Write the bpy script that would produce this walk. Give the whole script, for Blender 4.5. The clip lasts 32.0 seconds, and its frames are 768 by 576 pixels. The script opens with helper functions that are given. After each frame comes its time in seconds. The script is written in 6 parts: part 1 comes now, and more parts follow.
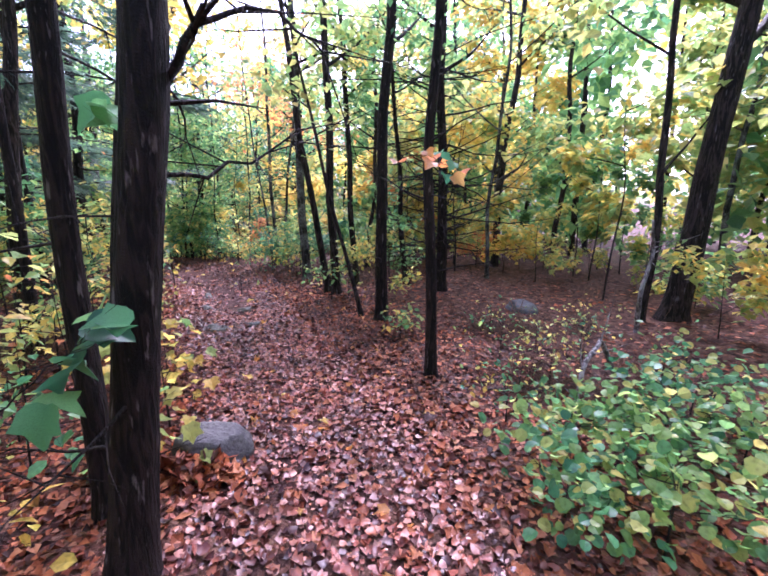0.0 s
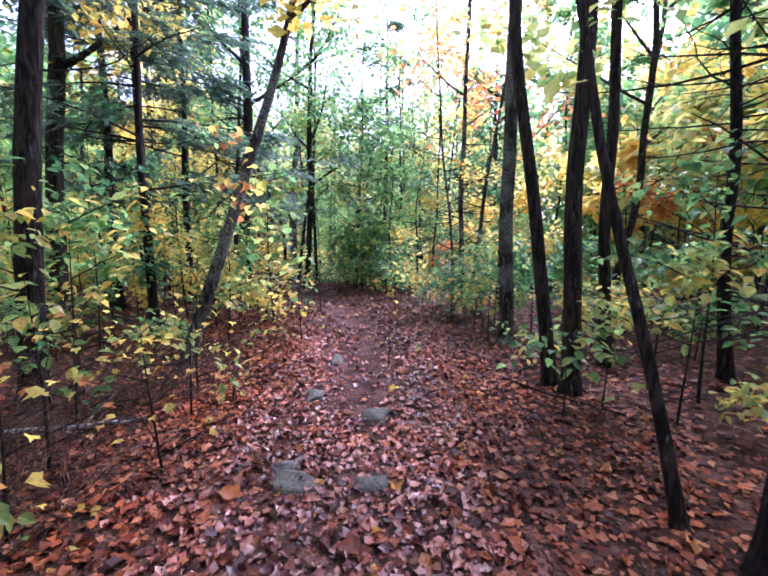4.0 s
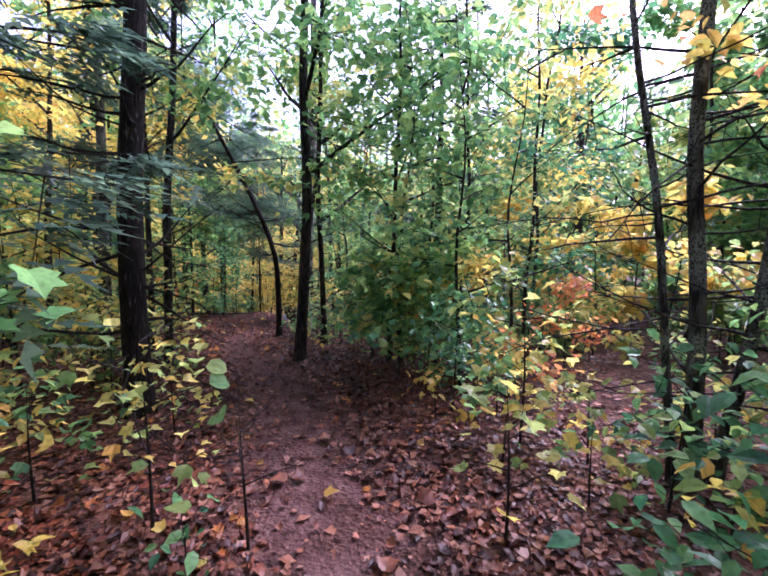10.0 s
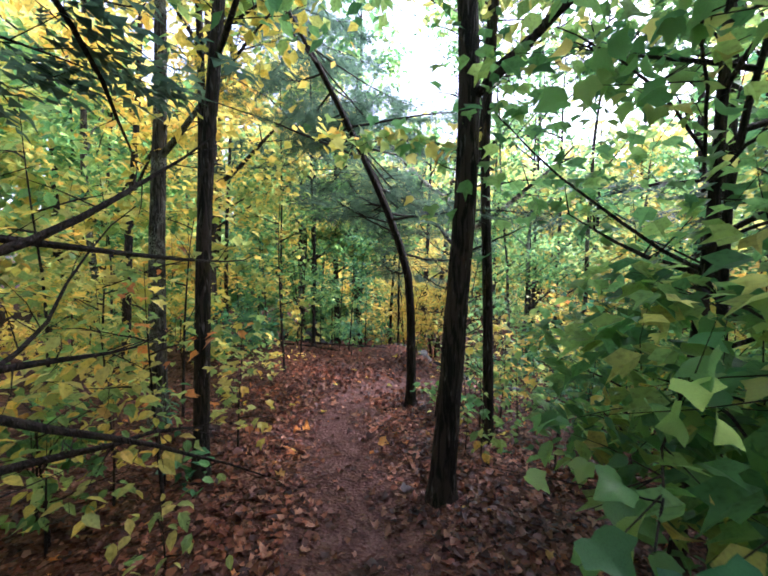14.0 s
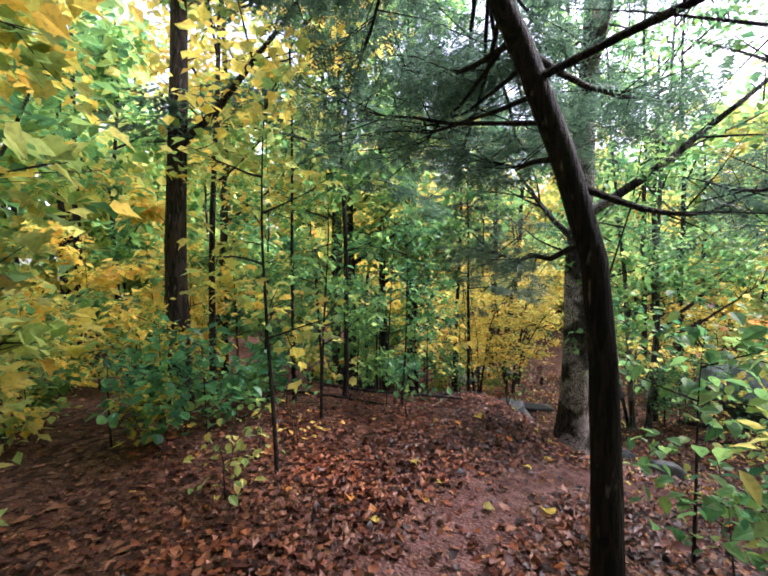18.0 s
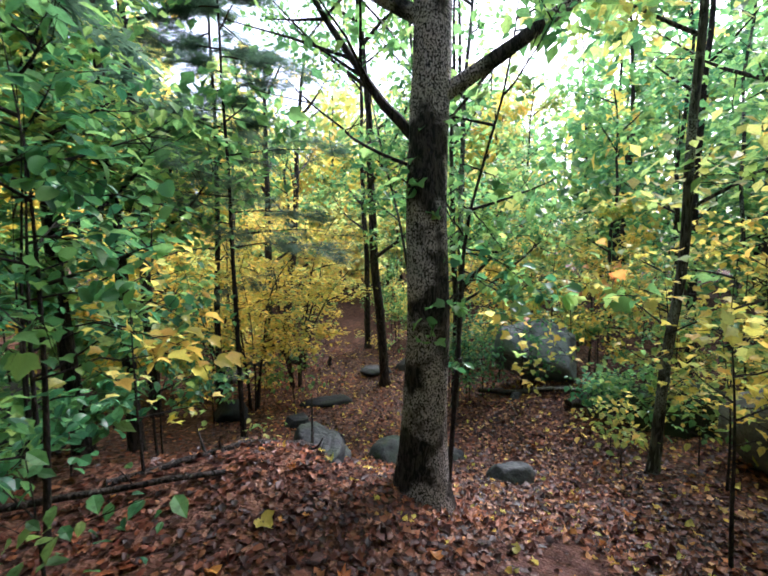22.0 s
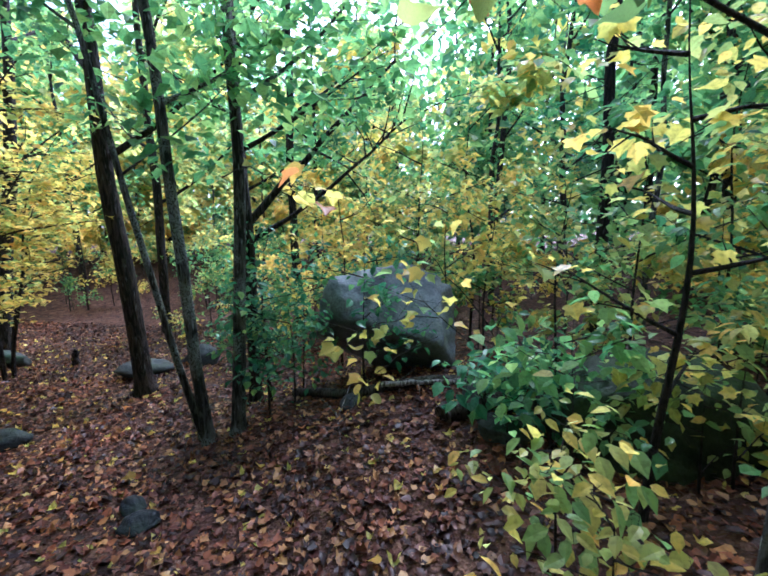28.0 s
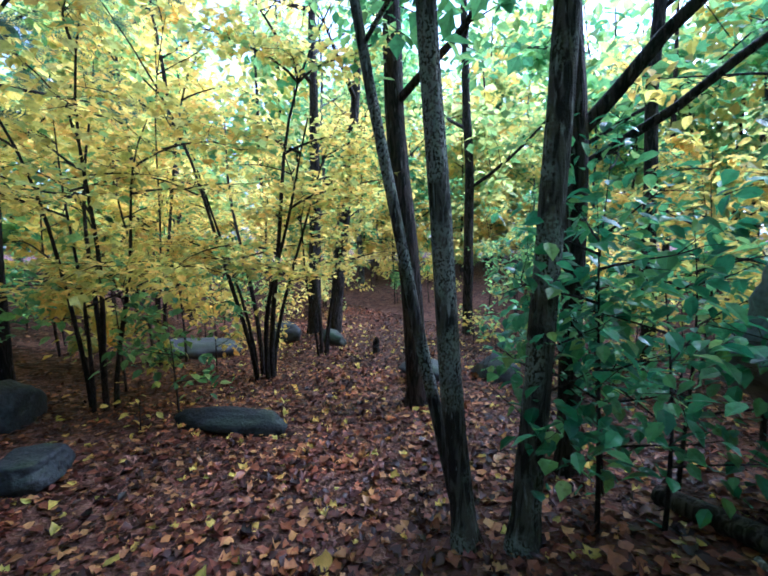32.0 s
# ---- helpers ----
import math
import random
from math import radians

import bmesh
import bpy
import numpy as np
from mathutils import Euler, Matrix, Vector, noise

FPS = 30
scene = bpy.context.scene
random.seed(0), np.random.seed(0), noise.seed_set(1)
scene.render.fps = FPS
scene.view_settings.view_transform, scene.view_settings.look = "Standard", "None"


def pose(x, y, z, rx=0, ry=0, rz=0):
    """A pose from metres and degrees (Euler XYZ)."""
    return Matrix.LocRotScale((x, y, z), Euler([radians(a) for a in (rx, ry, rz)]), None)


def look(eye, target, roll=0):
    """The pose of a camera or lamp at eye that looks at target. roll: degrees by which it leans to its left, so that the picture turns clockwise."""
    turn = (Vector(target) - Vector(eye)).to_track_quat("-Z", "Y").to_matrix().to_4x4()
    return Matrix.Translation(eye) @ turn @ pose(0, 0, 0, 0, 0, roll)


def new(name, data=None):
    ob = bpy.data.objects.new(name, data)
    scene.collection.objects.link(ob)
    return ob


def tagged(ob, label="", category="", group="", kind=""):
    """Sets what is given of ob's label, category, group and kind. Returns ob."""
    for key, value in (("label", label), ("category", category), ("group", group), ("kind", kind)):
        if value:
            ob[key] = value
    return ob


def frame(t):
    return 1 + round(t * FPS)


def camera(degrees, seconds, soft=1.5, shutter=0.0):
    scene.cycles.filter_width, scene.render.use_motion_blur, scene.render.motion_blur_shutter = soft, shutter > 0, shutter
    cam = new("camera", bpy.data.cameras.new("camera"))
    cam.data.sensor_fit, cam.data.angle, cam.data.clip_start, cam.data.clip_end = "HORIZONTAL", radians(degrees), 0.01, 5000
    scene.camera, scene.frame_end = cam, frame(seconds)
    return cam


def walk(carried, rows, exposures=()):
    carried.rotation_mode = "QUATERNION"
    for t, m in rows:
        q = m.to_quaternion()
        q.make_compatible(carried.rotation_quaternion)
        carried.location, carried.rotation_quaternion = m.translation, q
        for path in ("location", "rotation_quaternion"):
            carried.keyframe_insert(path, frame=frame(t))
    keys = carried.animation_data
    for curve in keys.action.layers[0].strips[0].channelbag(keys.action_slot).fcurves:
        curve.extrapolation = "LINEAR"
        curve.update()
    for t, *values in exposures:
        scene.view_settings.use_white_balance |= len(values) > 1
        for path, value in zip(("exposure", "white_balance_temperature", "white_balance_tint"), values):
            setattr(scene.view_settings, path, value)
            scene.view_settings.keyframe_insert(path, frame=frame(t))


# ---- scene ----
cam = camera(86.9, 32.0, soft=1.85, shutter=0.15)
PATH = [
    (0, (-0.055, -0.048, 1.417), (-0.017, 1.906, 0.988), 1.0),
    (0.5, (-0.056, 0.41, 1.334), (-0.126, 2.361, 0.902), 1.4),
    (1, (-0.105, 0.903, 1.292), (-0.319, 2.845, 0.861), 1.6),
    (1.5, (-0.199, 1.397, 1.245), (-0.577, 3.315, 0.823), 2.1),
    (2, (-0.33, 1.939, 1.231), (-0.755, 3.844, 0.793), 1.8),
    (2.5, (-0.461, 2.489, 1.146), (-0.94, 4.382, 0.716), 1.9),
    (3, (-0.636, 2.961, 1.074), (-1.216, 4.83, 0.661), 1.7),
    (3.5, (-0.729, 3.387, 1.044), (-1.456, 5.216, 0.685), 1.2),
    (4, (-0.862, 3.759, 1.109), (-1.717, 5.54, 0.797), 1.1),
    (4.5, (-1.085, 4.099, 1.065), (-2.048, 5.833, 0.808), 0.7),
    (6.5, (-2.041, 5.547, 1.048), (-2.98, 7.302, 0.843), -0.4),
    (7, (-2.238, 5.995, 1.072), (-3.191, 7.741, 0.866), -0.3),
    (7.5, (-2.454, 6.406, 1.057), (-3.404, 8.153, 0.843), 0.0),
    (8, (-2.626, 6.861, 1.1), (-3.599, 8.593, 0.867), 0.0),
    (8.5, (-2.807, 7.29, 1.125), (-3.788, 9.018, 0.898), 0.2),
    (9, (-3.02, 7.653, 1.087), (-4.011, 9.376, 0.863), 0.4),
    (9.5, (-3.223, 8.038, 1.128), (-4.237, 9.747, 0.902), 0.0),
    (10, (-3.367, 8.446, 1.107), (-4.412, 10.137, 0.888), 0.4),
    (10.5, (-3.571, 8.804, 1.095), (-4.672, 10.459, 0.872), 0.0),
    (11, (-3.843, 9.186, 1.128), (-5.031, 10.78, 0.91), -0.2),
    (11.5, (-4.114, 9.521, 1.186), (-5.396, 11.044, 0.991), 0.1),
    (12, (-4.445, 9.835, 1.129), (-5.821, 11.277, 0.974), 1.2),
    (12.5, (-4.769, 10.116, 1.102), (-6.217, 11.488, 0.959), 1.4),
    (13, (-5.064, 10.418, 1.087), (-6.579, 11.716, 0.952), 1.3),
    (13.5, (-5.416, 10.695, 1.048), (-6.981, 11.934, 0.911), 1.1),
    (14, (-5.748, 10.953, 1.039), (-7.326, 12.173, 0.895), 0.4),
    (14.5, (-6.113, 11.257, 1.005), (-7.713, 12.451, 0.881), -0.2),
    (16.5, (-7.694, 12.336, 0.835), (-9.402, 13.373, 0.75), 0.1),
    (17, (-8.005, 12.495, 0.81), (-9.723, 13.518, 0.743), -0.4),
    (17.5, (-8.347, 12.636, 0.796), (-10.063, 13.661, 0.734), -0.5),
    (18, (-8.665, 12.805, 0.763), (-10.385, 13.824, 0.708), -0.7),
    (18.5, (-9.031, 13.028, 0.738), (-10.744, 14.059, 0.682), -0.4),
    (19, (-9.418, 13.14, 0.718), (-11.104, 14.214, 0.649), -0.6),
    (19.5, (-9.785, 13.362, 0.677), (-11.412, 14.522, 0.583), -1.0),
    (20, (-10.109, 13.627, 0.628), (-11.605, 14.948, 0.494), -1.0),
    (20.5, (-10.389, 13.978, 0.574), (-11.74, 15.442, 0.406), -1.6),
    (21, (-10.628, 14.352, 0.519), (-11.853, 15.921, 0.322), -2.0),
    (21.5, (-10.861, 14.735, 0.472), (-11.937, 16.409, 0.276), -1.7),
    (22, (-11.069, 15.084, 0.426), (-11.999, 16.843, 0.221), -1.4),
    (22.5, (-11.209, 15.47, 0.333), (-11.963, 17.309, 0.111), -1.5),
    (23, (-11.368, 15.799, 0.255), (-11.938, 17.701, 0.013), -1.7),
    (23.5, (-11.479, 16.135, 0.202), (-11.89, 18.076, -0.052), -1.6),
    (24, (-11.493, 16.523, 0.108), (-11.731, 18.488, -0.182), -0.7),
    (24.5, (-11.463, 16.915, -0.035), (-11.534, 18.89, -0.345), -0.1),
    (26.5, (-11.046, 18.335, -0.382), (-11.248, 20.293, -0.738), -1.6),
    (27, (-11.198, 18.649, -0.547), (-11.455, 20.602, -0.891), -1.4),
    (27.5, (-11.255, 18.936, -0.582), (-11.549, 20.883, -0.932), -0.7),
    (28, (-11.27, 19.216, -0.77), (-11.669, 21.154, -1.068), -0.7),
    (28.5, (-11.346, 19.536, -0.788), (-11.878, 21.437, -1.109), -1.2),
    (29, (-11.36, 19.832, -0.92), (-12.059, 21.681, -1.228), -0.9),
    (29.5, (-11.455, 20.057, -0.982), (-12.353, 21.818, -1.282), -0.9),
    (30, (-11.609, 20.315, -1.085), (-12.673, 21.985, -1.372), -0.9),
    (30.5, (-11.806, 20.585, -1.237), (-13.021, 22.154, -1.489), -0.5),
    (31, (-11.987, 20.739, -1.288), (-13.341, 22.194, -1.516), -1.0),
    (31.5, (-12.207, 20.971, -1.334), (-13.708, 22.278, -1.541), -1.4),
    (32, (-12.429, 21.179, -1.389), (-14.053, 22.331, -1.579), -1.5),
]
walk(cam, [(t, look(eye, target, roll)) for t, eye, target, roll in PATH], [(0, 2.65, 5300, 45), (4, 2.6, 5200, 44), (8, 2.24, 5350, 50), (11, 2.36, 5350, 44), (13, 2.72, 5500, 30), (16, 2.7, 5800, 29), (19, 2.5, 6000, 24), (23, 2.35, 5600, 18), (28, 2.5, 4780, 19), (32, 2.5, 4450, 19)])
SKY, SUN = 0.12, 1.2

# ---- light ----
world = bpy.data.worlds.new("overcast_sky")
scene.world = world
world.use_nodes = True
wn, wl = world.node_tree.nodes, world.node_tree.links
sky = wn.new("ShaderNodeTexSky")
sky.sky_type = "NISHITA"
sky.sun_disc = False
sky.sun_elevation, sky.sun_rotation = radians(48), radians(15)
sky.air_density, sky.dust_density = 1.0, 4.0
hazy = wn.new("ShaderNodeHueSaturation")
hazy.inputs["Saturation"].default_value = 0.55
wl.new(sky.outputs[0], hazy.inputs["Color"])
wl.new(hazy.outputs[0], wn["Background"].inputs[0])
wn["Background"].inputs[1].default_value = SKY
sun = new("sun", bpy.data.lights.new("sun", "SUN"))
sun.data.energy, sun.data.angle, sun.data.color = SUN, radians(25), (1.0, 0.96, 0.9)
sun.matrix_world = pose(0, 0, 30, 42, 0, 165)

# ---- materials ----
GREEN = [(0.06, 0.165, 0.07), (0.115, 0.27, 0.095), (0.185, 0.36, 0.115), (0.31, 0.45, 0.13)]
TEAL = [(0.03, 0.12, 0.062), (0.055, 0.19, 0.085), (0.09, 0.27, 0.11), (0.16, 0.35, 0.12)]
LIME = [(0.16, 0.3, 0.1), (0.29, 0.41, 0.125), (0.44, 0.47, 0.14), (0.58, 0.5, 0.15)]
YELLOW = [(0.42, 0.43, 0.1), (0.6, 0.52, 0.11), (0.72, 0.57, 0.13), (0.74, 0.48, 0.11)]
ORANGE = [(0.48, 0.32, 0.1), (0.62, 0.3, 0.08), (0.58, 0.22, 0.07), (0.32, 0.13, 0.07)]
HEMLOCK = [(0.035, 0.07, 0.052), (0.055, 0.105, 0.073), (0.08, 0.145, 0.095), (0.12, 0.2, 0.12)]
FALLEN_RED = [(0.05, 0.014, 0.014), (0.13, 0.032, 0.026), (0.25, 0.066, 0.043), (0.38, 0.115, 0.066), (0.5, 0.19, 0.1), (0.52, 0.3, 0.25)]
FALLEN_RUSSET = [(0.03, 0.009, 0.006), (0.075, 0.018, 0.009), (0.15, 0.037, 0.015), (0.26, 0.07, 0.026), (0.4, 0.13, 0.045), (0.44, 0.2, 0.1)]
FALLEN_BROWN = [(0.024, 0.008, 0.006), (0.058, 0.017, 0.011), (0.11, 0.033, 0.019), (0.18, 0.058, 0.03), (0.28, 0.105, 0.048), (0.32, 0.17, 0.11)]
# the brown litter made redder, and darkened to paint in the bank's shade
FALLEN_SHADED = [(0.014, 0.0045, 0.0035), (0.034, 0.0095, 0.006), (0.066, 0.018, 0.01), (0.115, 0.033, 0.016), (0.2, 0.066, 0.028), (0.26, 0.12, 0.06)]
FALLEN_GOLD = [(0.018, 0.006, 0.0045), (0.042, 0.012, 0.008), (0.085, 0.024, 0.014), (0.155, 0.046, 0.023), (0.28, 0.1, 0.038), (0.46, 0.25, 0.08)]


def blank(name):
    mat = bpy.data.materials.new(name)
    mat.use_nodes = True
    nt = mat.node_tree
    return mat, nt.nodes, nt.links, nt.nodes["Principled BSDF"], nt.nodes["Material Output"]


def ramp(n, l, source, colours, spread=(0.0, 1.0)):
    node = n.new("ShaderNodeValToRGB")
    el = node.color_ramp.elements
    while len(el) < len(colours):
        el.new(0.5)
    for k, c in enumerate(colours):
        el[k].position = spread[0] + (spread[1] - spread[0]) * k / (len(colours) - 1)
        el[k].color = (*c, 1)
    l.new(source, node.inputs[0])
    return node.outputs[0]


def leaf_material(name, colours, see_through=0.62, rough=0.38, gloss=0.35, glow=1.5, drifts=False):
    mat, n, l, b, out = blank(name)
    geo, info = n.new("ShaderNodeNewGeometry"), n.new("ShaderNodeObjectInfo")
    add, wrap = n.new("ShaderNodeMath"), n.new("ShaderNodeMath")
    wrap.operation = "FRACT"
    l.new(geo.outputs["Random Per Island"], add.inputs[0])
    l.new(info.outputs["Random"], add.inputs[1])
    l.new(add.outputs[0], wrap.inputs[0])
    col = ramp(n, l, wrap.outputs[0], colours)
    coord, spots, mul = n.new("ShaderNodeTexCoord"), n.new("ShaderNodeTexNoise"), n.new("ShaderNodeMix")
    spots.inputs["Scale"].default_value, spots.inputs["Detail"].default_value = 45, 3
    l.new(coord.outputs["Object"], spots.inputs["Vector"])
    mul.data_type, mul.blend_type = "RGBA", "MULTIPLY"
    mul.inputs[0].default_value = 0.55
    l.new(col, mul.inputs[6])
    l.new(ramp(n, l, spots.outputs[0], [(0.45, 0.4, 0.35), (1, 1, 1), (1.2, 1.15, 1.0)], (0.3, 0.7)), mul.inputs[7])
    if drifts:
        wet, patchy = n.new("ShaderNodeTexNoise"), n.new("ShaderNodeMix")
        wet.inputs["Scale"].default_value, wet.inputs["Detail"].default_value = 1.1, 4
        l.new(coord.outputs["Object"], wet.inputs["Vector"])
        patchy.data_type, patchy.blend_type = "RGBA", "MULTIPLY"
        patchy.inputs[0].default_value = 1.0
        l.new(mul.outputs[2], patchy.inputs[6])
        l.new(ramp(n, l, wet.outputs[0], [(0.42, 0.38, 0.38), (0.85, 0.85, 0.9), (1.15, 1.0, 0.9)], (0.34, 0.66)), patchy.inputs[7])
        mul = patchy
    l.new(mul.outputs[2], b.inputs["Base Color"])
    b.inputs["Roughness"].default_value = rough
    b.inputs["Specular IOR Level"].default_value = gloss
    thin, mix = n.new("ShaderNodeBsdfTranslucent"), n.new("ShaderNodeMixShader")
    lit = n.new("ShaderNodeMix")
    lit.data_type, lit.blend_type = "RGBA", "MULTIPLY"
    lit.inputs[0].default_value = 1.0
    l.new(mul.outputs[2], lit.inputs[6])
    lit.inputs[7].default_value = (glow, glow, glow, 1)
    l.new(lit.outputs[2], thin.inputs[0])
    mix.inputs[0].default_value = see_through
    l.new(b.outputs[0], mix.inputs[1])
    l.new(thin.outputs[0], mix.inputs[2])
    l.new(mix.outputs[0], out.inputs[0])
    return mat


def bark_material(name, dark, light, patch=None, amount=0.0, stretch=0.16, grain=26, relief=0.035, fleck=None, scale=80, moss=None):
    mat, n, l, b, out = blank(name)
    coord, mp = n.new("ShaderNodeTexCoord"), n.new("ShaderNodeMapping")
    mp.inputs["Scale"].default_value = (1, 1, stretch)
    l.new(coord.outputs["Object"], mp.inputs[0])
    furrow, fine = n.new("ShaderNodeTexNoise"), n.new("ShaderNodeTexNoise")
    furrow.inputs["Scale"].default_value, furrow.inputs["Detail"].default_value = grain, 4
    furrow.inputs["Distortion"].default_value = 1.3
    fine.inputs["Scale"].default_value, fine.inputs["Detail"].default_value = grain * 5, 3
    l.new(mp.outputs[0], furrow.inputs["Vector"])
    l.new(coord.outputs["Object"], fine.inputs["Vector"])
    col = ramp(n, l, furrow.outputs[0], [dark, dark, light, light], (0.3, 0.72))
    if patch:
        blot, edge, mask, mx = n.new("ShaderNodeTexNoise"), n.new("ShaderNodeTexNoise"), n.new("ShaderNodeMath"), n.new("ShaderNodeMix")
        blot.inputs["Scale"].default_value, blot.inputs["Detail"].default_value = 2.4, 3
        edge.inputs["Scale"].default_value, edge.inputs["Detail"].default_value = scale, 4
        l.new(coord.outputs["Object"], blot.inputs["Vector"])
        thinner = n.new("ShaderNodeMapping")
        thinner.inputs["Scale"].default_value = (1, 1, 0.75)
        l.new(coord.outputs["Object"], thinner.inputs[0])
        l.new(thinner.outputs[0], edge.inputs["Vector"])
        mask.operation = "MULTIPLY"
        l.new(ramp(n, l, blot.outputs[0], [(0, 0, 0), (1, 1, 1)], (0.58 - amount, 0.66 - amount)), mask.inputs[0])
        l.new(ramp(n, l, edge.outputs[0], [(0, 0, 0), (1, 1, 1)], (0.45, 0.52)), mask.inputs[1])
        mx.data_type = "RGBA"
        l.new(mask.outputs[0], mx.inputs[0])
        l.new(col, mx.inputs[6])
        mx.inputs[7].default_value = (*patch, 1)
        col = mx.outputs[2]
        if moss:
            cover, mm = n.new("ShaderNodeTexNoise"), n.new("ShaderNodeMix")
            cover.inputs["Scale"].default_value, cover.inputs["Detail"].default_value = 1.7, 5
            l.new(coord.outputs["Object"], cover.inputs["Vector"])
            mm.data_type = "RGBA"
            l.new(ramp(n, l, cover.outputs[0], [(0, 0, 0), (0.6, 0.6, 0.6)], (0.6, 0.68)), mm.inputs[0])
            l.new(col, mm.inputs[6])
            mm.inputs[7].default_value = (*moss, 1)
            col = mm.outputs[2]
    if fleck:
        chips, mf = n.new("ShaderNodeTexNoise"), n.new("ShaderNodeMix")
        chips.inputs["Scale"].default_value, chips.inputs["Detail"].default_value = 34, 4
        stripe = n.new("ShaderNodeMapping")
        stripe.inputs["Scale"].default_value = (1, 1, 0.2)
        l.new(coord.outputs["Object"], stripe.inputs[0])
        l.new(stripe.outputs[0], chips.inputs["Vector"])
        mf.data_type = "RGBA"
        l.new(ramp(n, l, chips.outputs[0], [(0, 0, 0), (1, 1, 1)], (0.62, 0.7)), mf.inputs[0])
        l.new(col, mf.inputs[6])
        mf.inputs[7].default_value = (*fleck, 1)
        col = mf.outputs[2]
    l.new(col, b.inputs["Base Color"])
    b.inputs["Roughness"].default_value = 0.75
    b.inputs["Specular IOR Level"].default_value = 0.25
    add, bump = n.new("ShaderNodeMath"), n.new("ShaderNodeBump")
    add.operation = "MULTIPLY_ADD"
    add.inputs[1].default_value = 0.3
    l.new(fine.outputs[0], add.inputs[0])
    l.new(furrow.outputs[0], add.inputs[2])
    bump.inputs["Strength"].default_value, bump.inputs["Distance"].default_value = 1.0, relief
    l.new(add.outputs[0], bump.inputs["Height"])
    l.new(bump.outputs[0], b.inputs["Normal"])
    return mat


def stone_material(name, dark, light, moss=(0.06, 0.09, 0.03), mossy=0.25):
    mat, n, l, b, out = blank(name)
    coord = n.new("ShaderNodeTexCoord")
    big, fine, cracks = n.new("ShaderNodeTexNoise"), n.new("ShaderNodeTexNoise"), n.new("ShaderNodeTexVoronoi")
    for node, scale in ((big, 2.6), (fine, 38)):
        node.inputs["Scale"].default_value, node.inputs["Detail"].default_value = scale, 6
        l.new(coord.outputs["Object"], node.inputs["Vector"])
    cracks.feature = "DISTANCE_TO_EDGE"
    cracks.inputs["Scale"].default_value = 1.7
    l.new(coord.outputs["Object"], cracks.inputs["Vector"])
    base = ramp(n, l, big.outputs[0], [dark, light, tuple(0.8 * v for v in light)], (0.3, 0.7))
    speck, mx = n.new("ShaderNodeMix"), n.new("ShaderNodeMix")
    speck.data_type, speck.blend_type = "RGBA", "MULTIPLY"
    speck.inputs[0].default_value = 0.7
    l.new(base, speck.inputs[6])
    l.new(ramp(n, l, fine.outputs[0], [(0.5, 0.5, 0.5), (1, 1, 1), (1.25, 1.25, 1.2)], (0.32, 0.68)), speck.inputs[7])
    geo, sep, mul = n.new("ShaderNodeNewGeometry"), n.new("ShaderNodeSeparateXYZ"), n.new("ShaderNodeMath")
    l.new(geo.outputs["Normal"], sep.inputs[0])
    mul.operation = "MULTIPLY"
    l.new(ramp(n, l, sep.outputs[2], [(0, 0, 0), (mossy * 2, mossy * 2, mossy * 2)], (0.3, 0.95)), mul.inputs[0])
    l.new(ramp(n, l, big.outputs[0], [(0, 0, 0), (1, 1, 1)], (0.45, 0.6)), mul.inputs[1])
    mx.data_type = "RGBA"
    l.new(mul.outputs[0], mx.inputs[0])
    l.new(speck.outputs[2], mx.inputs[6])
    mx.inputs[7].default_value = (*moss, 1)
    l.new(mx.outputs[2], b.inputs["Base Color"])
    b.inputs["Roughness"].default_value = 0.65
    b.inputs["Specular IOR Level"].default_value = 0.22
    bump, bump2 = n.new("ShaderNodeBump"), n.new("ShaderNodeBump")
    bump.inputs["Strength"].default_value, bump.inputs["Distance"].default_value = 0.6, 0.02
    l.new(fine.outputs[0], bump.inputs["Height"])
    bump2.inputs["Strength"].default_value, bump2.inputs["Distance"].default_value = 0.1, 0.03
    l.new(ramp(n, l, cracks.outputs["Distance"], [(0, 0, 0), (1, 1, 1)], (0.0, 0.05)), bump2.inputs["Height"])
    l.new(bump.outputs[0], bump2.inputs["Normal"])
    l.new(bump2.outputs[0], b.inputs["Normal"])
    return mat


